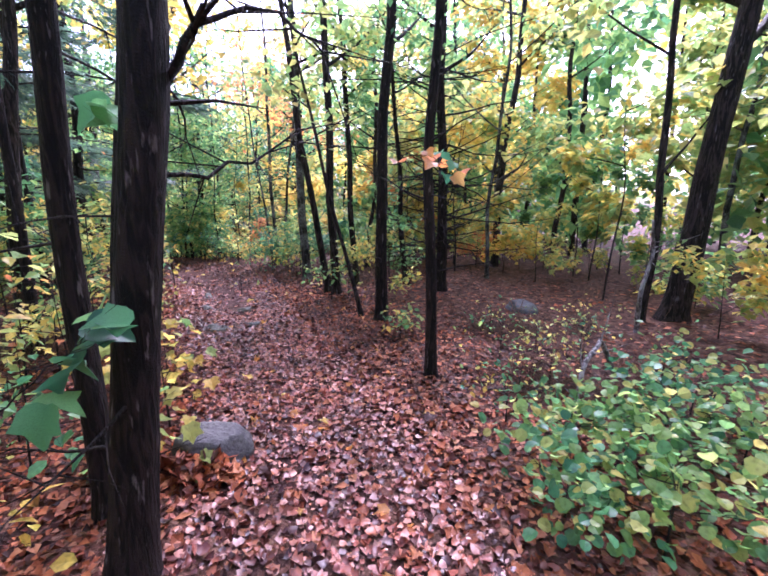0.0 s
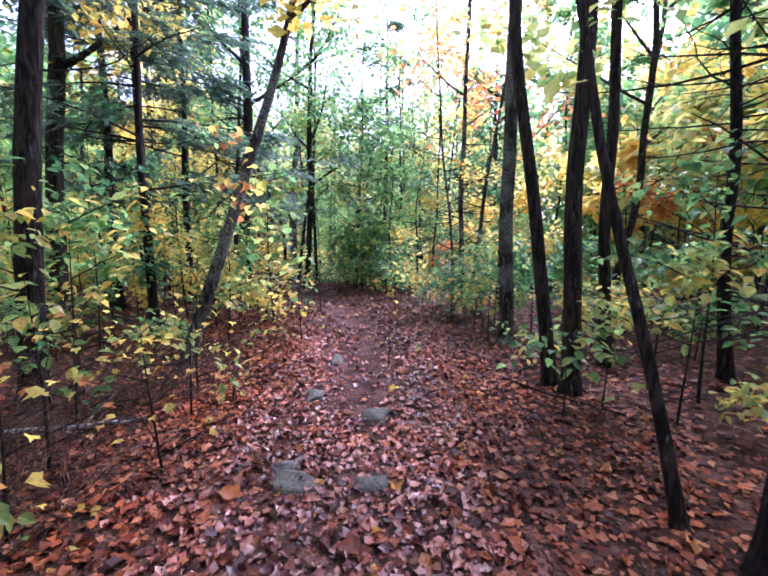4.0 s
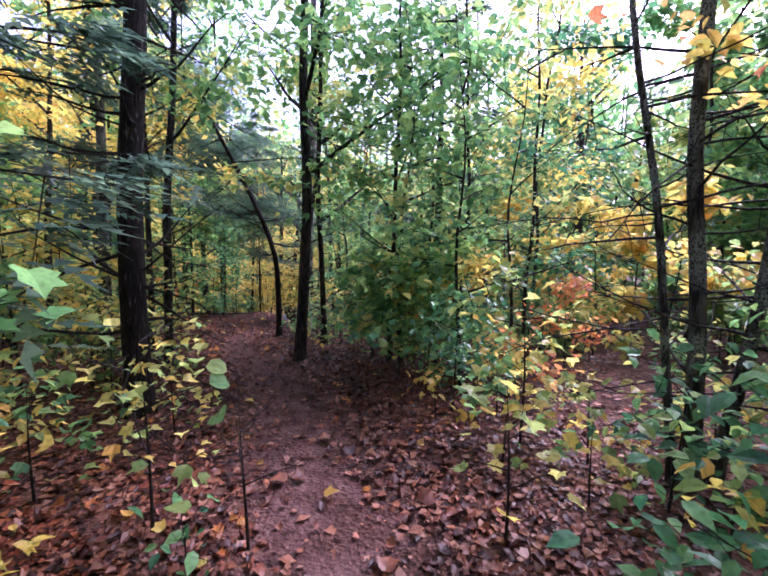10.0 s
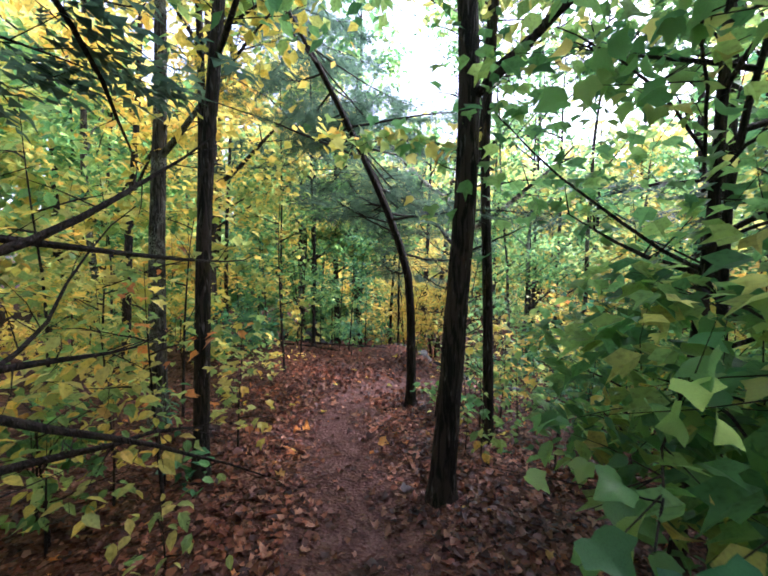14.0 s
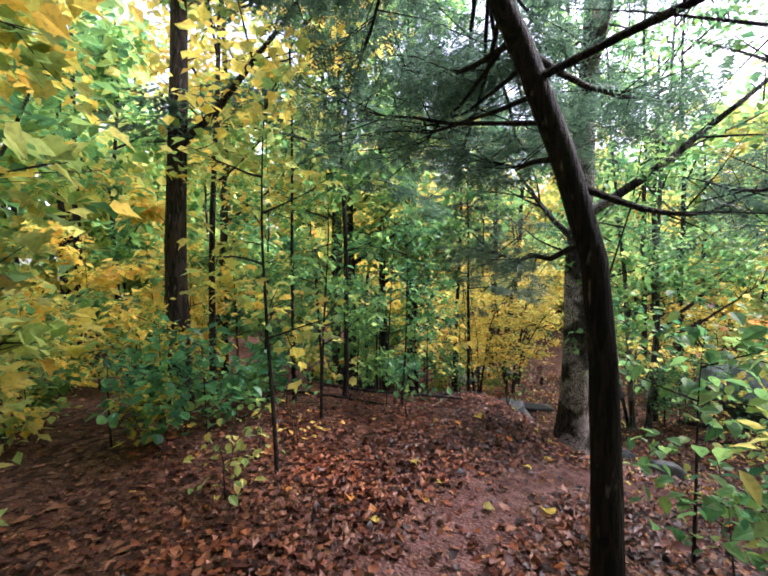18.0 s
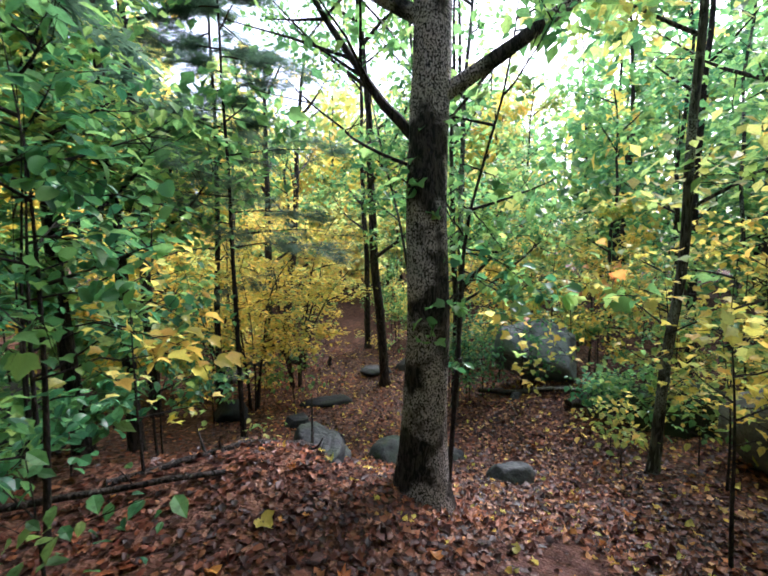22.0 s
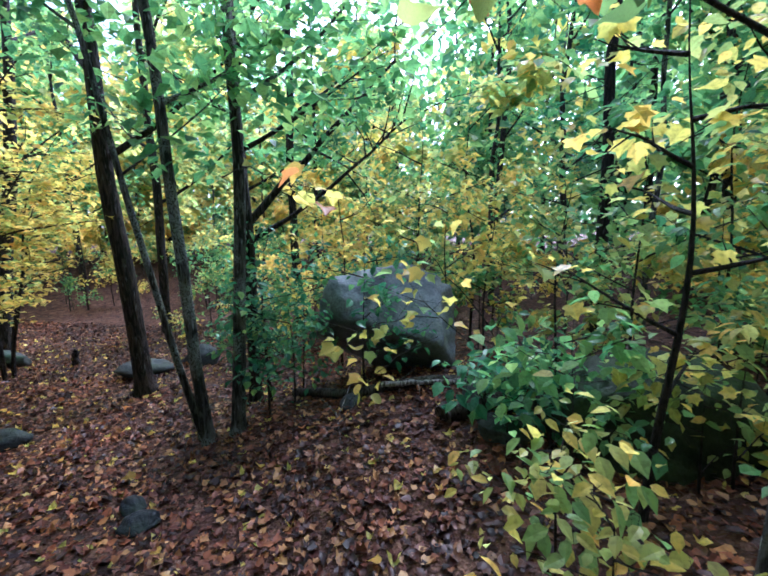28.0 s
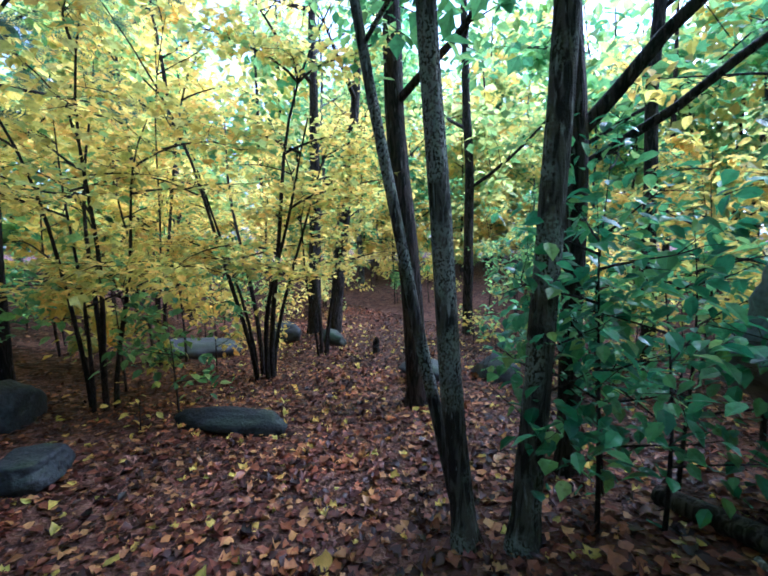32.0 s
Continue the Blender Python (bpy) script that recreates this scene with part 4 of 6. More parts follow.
tree(-5.3, 27.5, 0.4, (-0.04, 0.02), 12, BARK_BROWN, "yellow", 8, 3.5, 2.8, 2890, seed=37)
tree(-9.25, 26.1, 0.2, (0.01, 0), 11, dead=40, seed=38, label="thin dark cedar behind the boulder with fine dead twigs", **CEDAR)
tree(-5.1, 30.4, 0.35, (-0.05, 0.03), 12, BARK, "green", 7, 3.5, 2.6, seed=39)
tree(-15.85, 24.05, 0.25, (-0.03, -0.035), 12, BARK_BROWN, "green", 10, 3.2, 3.0, 5200, 0.15, dense=True, seed=40, label="straight brown trunk rising from the leafy trail bend")
CLUMP = dict(bark=BARK_GREY, colour="green", group="stems of one clump")
tree(-13.82, 22.65, 0.12, (-0.05, -0.045), 9, limbs=6, first=2.7, reach=2.0, leaves=2000, seed=41, label="mottled grey stem of a maple clump in fallen leaves", **CLUMP)
clump_stem = tree(-13.58, 22.8, 0.135, (0.036, 0.028), 10, limbs=6, first=2.8, reach=2.2, leaves=2200, seed=42, label="upright mottled stem of a maple clump in fallen leaves", **CLUMP)
tree(-14.0, 22.8, 0.08, (-0.15, -0.12), 7, limbs=5, first=2.4, reach=1.6, leaves=800, seed=43, label="thin outward leaning stem of a maple clump", **CLUMP)
tree(-20.5, 25.5, 0.3, (0.06, 0.1), 10, BARK, "yellow", 7, 2.6, 2.4, seed=45)
tree(-20.9, 25.2, 0.3, (0.02, 0.03), 10, BARK, "yellow", 7, 2.8, 2.4, seed=46)
tree(-16.1, 16.45, 0.2, (0, 0), 8, BARK, "green", 6, 2.4, 1.8, seed=47)
tree(-16.3, 18.0, 0.18, (0, 0), 9, BARK, "green", 7, 2, 2, seed=48)
tree(-16.5, 17.5, 0.2, (-0.01, -0.02), 8, BARK, "green", 6, 2, 1.8, seed=49)
tree(-14.87, 13.62, 0.1, (0, 0.03), 8, BARK, "lime", 6, 2.4, 2, seed=50)
conifer(-17.6, 20.4, 0.14, 9, (0.02, 0.03), 2.6, 2.2, 24, seed=51, sprays=200, fine=True, label="small dark hemlock with level tiers above yellow shrubs")
conifer(-14.0, 15.3, 0.075, 11, (0, 0), 2.6, 2.8, 20, seed=53, sprays=160)
conifer(-7.0, 16.5, 0.2, 9, (0, 0), 1.6, 2.4, 20, seed=54)
conifer(-9.0, 8.6, 0.2, 9, (0, 0), 1.8, 2.4, 18, seed=56, sprays=190)
conifer(-7.4, 8.2, 0.16, 9, (0, 0), 2.0, 2.3, 20, seed=57, sprays=190)
conifer(-7.9, 9.4, 0.14, 9, (0, 0), 2.2, 2.2, 20, seed=58, sprays=190)
conifer(-16.0, 19.5, 0.085, 8.5, (0, 0), 3.05, 2.4, 32, seed=59, sprays=380, fine=True)
conifer(-13.9, 14.5, 0.05, 8, (0, 0), 3.0, 2.2, 16, seed=60)
conifer(-3.9, 4.4, 0.12, 9, (0, 0), 2.8, 2.2, 18, seed=61, sprays=140)
tree(-15.9, 27.2, 0.2, (0, 0), 13, BARK, "green", 8, 3, 3.2, 6500, 0.23, seed=63)
tree(-14.7, 27.0, 0.18, (0, 0), 13, BARK, "green", 8, 4, 3.2, 5000, 0.23, seed=65)
tree(-18.4, 27.6, 0.22, (0, 0), 13, BARK, "lime", 8, 3, 3.2, 6000, 0.23, seed=64)
leafy_branch(first_cedar, (-0.93, 1.5, 1.62), (-0.72, 1.68, 2.12), "teal", 0, 0.1, "lobed", 0.034, -0.03, 0.3, 31, bark=BARK_CEDAR, name="limb", twigs=6)
leafy_branch(first_cedar, (-0.75, 1.67, 2.05), (-0.3, 2.0, 2.05), "teal", 0, 0.1, "lobed", 0.014, 0.12, 0.3, 32, bark=BARK_CEDAR, name="dead_branch", twigs=9)
leafy_branch(first_cedar, (-0.95, 1.5, 1.5), (-0.45, 2.1, 1.75), "teal", 0, 0.1, "lobed", 0.012, -0.1, 0.3, 33, bark=BARK_CEDAR, name="dead_branch", twigs=9)
conifer(-6.3, 5.2, 0.14, 9, (0, 0), 2.6, 2.4, 18, seed=62)
conifer(-6.2, 7.4, 0.13, 9, (0, 0), 1.9, 2.3, 22, seed=68, sprays=170)
tree(-18.4, 19.6, 0.2, (0, 0), 14, BARK, "green", 9, 3.4, 3.4, 6000, 0.23, seed=66)
tree(-17.2, 16.6, 0.2, (0, 0), 14, BARK, "lime", 9, 3.4, 3.4, 5000, 0.23, seed=67)
def on_arch(z):
    """A point of the arching trunk at that height."""
    up = max(z - arch.location.z - 1.5, 0) ** 1.4
    return -9.58 - 0.15 * up, 14.36 - 0.24 * up, z


for k, (a, b) in enumerate((((-9.62, 14.28, 0.9), (-10.75, 14.75, 1.05)), ((-9.62, 14.28, 1.25), (-10.9, 14.9, 1.7)), ((-9.7, 14.2, 1.7), (-11.0, 14.3, 2.2)), ((-9.75, 14.15, 2.1), (-11.4, 15.3, 2.6)),
                            ((-9.7, 14.2, 1.6), (-9.9, 15.6, 1.9)), ((-9.8, 14.1, 2.5), (-11.2, 13.6, 2.9)), ((-9.9, 14.0, 2.8), (-11.8, 14.6, 3.3)), ((-9.8, 14.1, 2.4), (-10.2, 15.9, 2.8)),
                            ((-9.65, 14.25, 1.1), (-9.4, 15.5, 1.2)))):
    needle_bough(arch, on_arch(a[2]), b, 240, 0.016, k)
for k, b in enumerate(((-12.4, 14.26, 2.6), (-12.0, 14.7, 2.2), (-11.5, 14.96, 2.2), (-12.2, 15.0, 1.95), (-11.85, 15.5, 1.7), (-11.1, 15.15, 2.2), (-11.1, 15.65, 1.75), (-10.55, 15.5, 1.8), (-10.3, 15.5, 2.0),
                       (-11.6, 14.2, 2.1), (-11.8, 13.8, 2.8))):
    needle_bough(arch, on_arch(1.35 + 0.13 * k), b, 180, 0.012, 40 + k)
for k, b in enumerate(((-12.5, 14.5, 3.6), (-12.0, 15.2, 3.2), (-11.6, 13.9, 3.3), (-12.9, 15.0, 4.2), (-11.0, 14.9, 3.5), (-12.2, 13.6, 4.0), (-11.2, 15.6, 3.0), (-10.6, 15.8, 3.4), (-12.6, 14.8, 4.6), (-11.6, 15.2, 4.4), (-12.0, 14.2, 5.0), (-11.1, 14.5, 4.6), (-12.8, 14.2, 5.2), (-11.5, 13.7, 4.8))):
    needle_bough(arch, on_arch(2.5 + 0.15 * k), b, 280, 0.012, 60 + k)

# ---- woods around ----
def leaf_colour(x, y, rng, tall=False):
    """Which colour a plant has by its stretch of the wood; tall trees are greener than the undergrowth."""
    if x < -10 and y < 14.6:
        w = dict(yellow=6, lime=5, green=3)
    elif x < -15.5 and y > 19:
        w = dict(yellow=6, lime=4, green=3)
    elif y > 24.5:
        w = dict(yellow=4, lime=6, green=4)
    elif x > -10.5 and y > 18.5:
        w = dict(lime=6, green=5, yellow=4)
    elif x > -4.6 and 10.5 < y:
        w = dict(lime=5, yellow=3, green=3, orange=1)
    elif x < -2 and y < 10.5:
        w = dict(lime=5, yellow=2, green=4, teal=1)
    elif y < 10:
        w = dict(green=4, lime=4, yellow=1)
    else:
        w = dict(green=5, teal=3, lime=2, yellow=1)
    if tall and y > 21 and x > -15:
        w = dict(green=7, lime=2, teal=2, yellow=1)
    elif tall:
        w["green"], w["lime"] = w["green"] + 5, w["lime"] + 2
    names = list(w)
    odds = np.array([w[n] for n in names], float)
    return names[rng.choice(len(names), p=odds / odds.sum())]


rng = np.random.default_rng(11)
taken = []
made = 0
while made < 95:
    x, y = rng.uniform(-34, 16), rng.uniform(-8, 44)
    d = float(trail_gap(x, y))
    if d < 3.6 or d > 18 or any((x - a) ** 2 + (y - b) ** 2 < 3.2 for a, b in taken):
        continue
    taken.append((x, y))
    made += 1
    c = leaf_colour(x, y, rng, True)
    tree(x, y, rng.uniform(0.08, 0.24), tuple(rng.normal(0, 0.03, 2)), rng.uniform(7.5, 13), [BARK, BARK_BROWN, BARK_GREY][made % 3], c, 7, rng.uniform(1.2, 2.4), rng.uniform(1.9, 3.0),
         2450, 0.22 if d < 9 else 0.285, seed=made, group="trees of the wood", wobble=0.09)
made = 0
while made < 250:
    x, y = rng.uniform(-28, 10), rng.uniform(-5, 36)
    d = float(trail_gap(x, y))
    if d < 1.7 or d > 13 or rng.uniform() > 1.25 - d / 14 or (0.3 < x < 4.2 and 0.8 < y < 9.2) or (-16.8 < x < -14 and 19.8 < y < 22.6):
        continue
    made += 1
    h = rng.uniform(0.7, 1.7) if d < 2.6 else rng.uniform(1.2, 4.4)
    c = leaf_colour(x, y, rng)
    near = d < 4.5
    sapling(x, y, h, c, int((90 + 150 * h) * (0.8 if near else 0.85)), 0.11 if near else 0.215, 0.35 + 0.26 * h, OVAL if near else DIAMOND, seed=made, mix="yellow" if c == "lime" else None,
            branches=6 if near else 3)

# knee to shoulder high undergrowth
made = 0
while made < 222:
    x, y = rng.uniform(-24, 7), rng.uniform(-3, 30)
    d = float(trail_gap(x, y))
    if d < 1.5 or d > 10 or rng.uniform() > 1.2 - d / 11 or (0.3 < x < 4.2 and 0.8 < y < 9.2) or (-16.8 < x < -14 and 19.8 < y < 22.6) or (x > -14.6 and x < -10.4 and y > 19.5 and y < 23.6) or (x > -18 and x < -14 and y > 21 and y < 24.5) or (x > -17 and x < -12.6 and y > 16.8 and y < 20.6) or (x < -9.5 and x > -14 and y > 12 and y < 15.6 and d < 2.6):
        continue
    made += 1
    h = rng.uniform(0.35, 0.8) if d < 2.3 else rng.uniform(0.6, 1.9)
    c = leaf_colour(x, y, rng)
    sapling(x, y, h, c, int(70 + 230 * h) if d > 2.3 else 60, 0.1 if d < 4 else 0.14, 0.3 + 0.3 * h, OVAL if d < 3 else DIAMOND, seed=made, low=0.15, branches=3, name="undergrowth_shrub",
            group="undergrowth shrubs", label=f"low spreading shrub with {COLOUR_WORDS[c]} leaves in the undergrowth", mix="yellow" if c == "lime" else None)

# far trees: leaves too small to tell apart, in clumps
far_leaves = {c: [] for c in ("green", "lime", "yellow", "orange")}
far_trunks = []
made = 0
while made < 460:
    x, y = rng.uniform(-52, 34), rng.uniform(-22, 62)
    d = float(trail_gap(x, y))
    if d < 12 or d > 32:
        continue
    made += 1
    h, z0 = rng.uniform(8, 17), float(ground_z(x, y))
    if made % 2:
        far_trunks.append(tube(np.array([(x, y, z0 - 0.3), (x + rng.normal(0, 0.2), y, z0 + h / 2), (x + rng.normal(0, 0.3), y, z0 + h)]), [0.13, 0.09, 0.03], 6))
    c = leaf_colour(x, y, rng)
    n = 335
    r = rng.uniform(0.6, 2.2, n)
    a = rng.uniform(0, 6.28, n)
    c = leaf_colour(x, y, rng, True)
    leaves = clearing(np.stack([r * np.cos(a), r * np.sin(a), rng.uniform(0.05, 1, n) ** 0.85 * h], -1), x, y, rng)
    far_leaves["green" if c == "teal" else c].append(leaves + (x, y, z0))
for c, pts in far_leaves.items():
    if not pts:
        continue
    v, f = leaf_cloud(np.concatenate(pts), 0.67, DIAMOND, rng, 0.5, 0.7)
    tagged(new("far_woods", mesh_from("far_woods", v, f, LEAF[c], False)), f"distant {COLOUR_WORDS[c]} autumn foliage of the wood", "far woods", kind="stuff")
tagged(new("far_trunks", mesh_from("far_trunks", *joined(far_trunks), BARK)), "distant dark tree trunks of the wood", "far woods", kind="stuff")

# ---- plants close to the trail ----
SMALL = "low plants in the litter"
def low_plant(x, y, h, colour, n=45, size=0.07, reach=0.3, seed=0, shape=None, mix=None, label=""):
    return sapling(x, y, h, colour, n, size, reach, shape or OVAL, seed=seed, low=0.3, name="woodland_plant", branches=5, group=SMALL, mix=mix,
                   label=label or f"low plant with {COLOUR_WORDS[colour]} leaves among fallen leaves")


for k, (bx, by) in enumerate(((0.95, 1.75), (1.3, 1.5), (1.55, 1.95), (1.9, 2.4), (1.2, 2.3), (2.3, 2.2), (2.5, 2.9), (1.75, 1.3))):
    low_plant(bx, by, 0.38 + 0.06 * (k % 4), "green" if k % 3 else "teal", 210, 0.066, 0.4, k, ROUND, "lime", "spreading groundcover with round glossy green leaves")
for k, (bx, by) in enumerate(((1.15, 3.1), (1.6, 3.5), (2.1, 3.9), (1.3, 4.1), (1.9, 4.6), (0.95, 2.75), (2.6, 3.4), (2.4, 4.5), (1.5, 5.2))):
    low_plant(bx, by, 0.3 + 0.09 * (k % 4), ("green", "lime", "teal")[k % 3], 60, 0.05, 0.4, 40 + k, OVAL, "yellow", "low twiggy plant with small green leaves on dark soil")
low_plant(0.27, 5.02, 0.32, "green", 60, 0.09, 0.26, 3, OVAL, "yellow")
low_plant(0.45, 5.2, 0.25, "lime", 40, 0.08, 0.2, 4)
low_plant(-2.9, 4.2, 0.7, "yellow", 20, 0.08, 0.35, 5, THREE)
low_plant(-3.3, 3.9, 0.95, "yellow", 28, 0.08, 0.4, 6, THREE)
low_plant(-3.42, 6.15, 0.4, "lime", 40, 0.08, 0.25, 7)
low_plant(-2.7, 7.75, 0.5, "lime", 40, 0.08, 0.3, 8)
low_plant(-0.58, 7.5, 0.9, "lime", 40, 0.1, 0.4, 9, THREE)
low_plant(-5.2, 8.55, 0.5, "yellow", 50, 0.09, 0.3, 10)
low_plant(-5.05, 9.45, 0.35, "teal", 20, 0.08, 0.15, 11)
low_plant(-6.4, 10.2, 0.75, "lime", 60, 0.09, 0.35, 12, THREE, "yellow")
low_plant(-8.1, 11.3, 0.3, "lime", 34, 0.09, 0.22, 13)
low_plant(-12.5, 13.7, 0.35, "lime", 40, 0.09, 0.2, 14)
low_plant(-11.9, 13.3, 0.4, "lime", 50, 0.08, 0.25, 15)
low_plant(-12.6, 14.1, 0.3, "yellow", 30, 0.07, 0.25, 16)
low_plant(-15.06, 15.93, 0.55, "lime", 16, 0.15, 0.24, 17, LOBED, "yellow", "small maple seedling with a few broad yellow-green leaves")
low_plant(-13.6, 14.3, 0.4, "teal", 50, 0.09, 0.3, 18)
low_plant(-14.4, 18.3, 0.3, "lime", 30, 0.09, 0.2, 19)
low_plant(-10.85, 20.95, 0.8, "lime", 120, 0.09, 0.45, 20, OVAL, "yellow")
low_plant(-10.75, 20.55, 0.75, "lime", 110, 0.09, 0.42, 21, OVAL, "yellow", "leafy shrub with yellow-green leaves at the foot of the boulders")
low_plant(-10.0, 20.55, 0.8, "green", 90, 0.1, 0.4, 22, OVAL, "yellow")
low_plant(-10.95, 22.2, 0.5, "teal", 150, 0.12, 0.45, 23, OVAL, None, "dense low bush of deep green leaves over mossy stones")
low_plant(-10.7, 22.45, 0.5, "teal", 130, 0.12, 0.42, 24)
low_plant(-10.85, 22.7, 0.5, "teal", 120, 0.1, 0.45, 25)
low_plant(-16.6, 21.4, 0.35, "yellow", 14, 0.09, 0.2, 26)

HERO = dict(group="saplings by the trail")
s = sapling(-5.0, 8.5, 2.3, "green", 170, 0.12, 0.6, LOBED, seed=61, mix="lime", branches=9, label="young maple with large yellow-green lobed leaves by the trail", **HERO)
s = sapling(-5.0, 7.6, 1.9, "lime", 150, 0.115, 0.6, LOBED, seed=62, mix="green", branches=8, label="young maple with large pale green lobed leaves", **HERO)
sapling(-5.45, 9.5, 1.2, "lime", 70, 0.09, 0.4, THREE, seed=63, mix="yellow", **HERO)
sapling(-2.69, 10.15, 0.9, "teal", 170, 0.1, 0.75, OVAL, seed=64, low=0.4, label="spreading shrub with layered deep green leaves", **HERO)
sapling(-2.3, 10.6, 1.0, "teal", 220, 0.1, 0.8, OVAL, seed=65, low=0.4, label="spreading shrub with layered deep green leaves", **HERO)
sapling(-3.1, 11.3, 0.8, "teal", 130, 0.1, 0.5, OVAL, seed=66, **HERO)
sapling(-4.05, 11.6, 1.3, "lime", 110, 0.11, 0.5, THREE, seed=67, mix="yellow", **HERO)
sapling(-4.78, 12.0, 1.1, "teal", 240, 0.1, 0.5, OVAL, seed=68, **HERO)
sapling(-5.3, 12.5, 1.2, "green", 260, 0.1, 0.55, OVAL, seed=69, **HERO)
sapling(-5.0, 12.8, 4.2, "green", 420, 0.12, 0.7, THREE, (-0.05, 0), seed=70, dia=0.05, branches=10, label="tall thin maple sapling with clear green leaves", **HERO)
sapling(-6.3, 13.7, 5.0, "green", 700, 0.13, 1.0, THREE, seed=71, dia=0.07, branches=12, label="tall fine branched green sapling in the bend of the trail", **HERO)
sapling(-6.0, 13.1, 1.6, "green", 380, 0.17, 0.75, THREE, seed=72, mix="lime", label="dense bush of broad green maple leaves beside the trail", **HERO)
sapling(-5.5, 13.2, 1.8, "green", 380, 0.17, 0.8, THREE, seed=73, mix="lime", label="dense bush of broad green maple leaves beside the trail", **HERO)
sapling(-6.75, 13.6, 1.4, "green", 380, 0.12, 0.7, OVAL, seed=74, **HERO)
sapling(-8.8, 11.4, 1.7, "lime", 120, 0.1, 0.6, THREE, seed=75, mix="orange", **HERO)
sapling(-9.4, 12.1, 1.2, "lime", 120, 0.1, 0.5, THREE, seed=76, mix="yellow", **HERO)
sapling(-10.7, 11.9, 2.9, "lime", 300, 0.115, 0.8, LOBED, (0, 0.1), seed=77, dia=0.035, mix="yellow", **HERO)
sapling(-11.3, 11.2, 2.6, "lime", 320, 0.115, 0.9, LOBED, seed=78, mix="yellow", **HERO)
sapling(-10.2, 11.2, 1.6, "lime", 110, 0.12, 0.6, THREE, seed=79, mix="yellow", **HERO)
sapling(-12.9, 13.3, 1.0, "teal", 230, 0.12, 0.6, OVAL, seed=80, label="low bush of glossy deep green leaves on the bank", **HERO)
sapling(-13.4, 12.8, 1.1, "teal", 230, 0.11, 0.6, OVAL, seed=81, **HERO)
sapling(-12.1, 13.75, 3.6, "lime", 300, 0.12, 0.7, THREE, seed=82, dia=0.04, mix="yellow", **HERO)
sapling(-13.2, 14.6, 3.2, "green", 420, 0.11, 0.8, OVAL, seed=83, dia=0.04, **HERO)
sapling(-14.2, 15.0, 3.4, "green", 460, 0.11, 0.9, OVAL, seed=84, dia=0.04, **HERO)
sapling(-14.6, 16.4, 3.0, "teal", 460, 0.11, 0.9, OVAL, seed=85, dia=0.04, **HERO)
sapling(-15.2, 17.6, 2.4, "green", 420, 0.11, 0.9, OVAL, seed=86, mix="yellow", **HERO)
sapling(-13.9, 16.7, 1.5, "lime", 60, 0.1, 0.5, THREE, seed=87, mix="yellow", **HERO)
sapling(-9.2, 15.3, 1.5, "green", 150, 0.11, 0.6, OVAL, seed=88, mix="lime", **HERO)
sapling(-8.6, 14.9, 1.1, "yellow", 90, 0.12, 0.5, THREE, seed=89, mix="lime", **HERO)
sapling(-9.9, 15.9, 1.6, "green", 200, 0.11, 0.7, OVAL, seed=90, **HERO)
sapling(-10.32, 21.42, 2.6, "yellow", 130, 0.095, 0.7, LOBED, seed=92, dia=0.05, mix="lime", label="thin dark sapling with large yellow leaves near the boulders", **HERO)
sapling(-9.5, 19.4, 1.5, "yellow", 110, 0.09, 0.6, LOBED, seed=93, mix="lime", label="young maple with yellow leaves before a dark boulder", **HERO)
sapling(-9.2, 19.0, 2.4, "yellow", 170, 0.09, 0.75, LOBED, seed=94, mix="lime", **HERO)
sapling(-9.9, 19.9, 1.7, "lime", 150, 0.09, 0.7, THREE, seed=95, mix="yellow", **HERO)


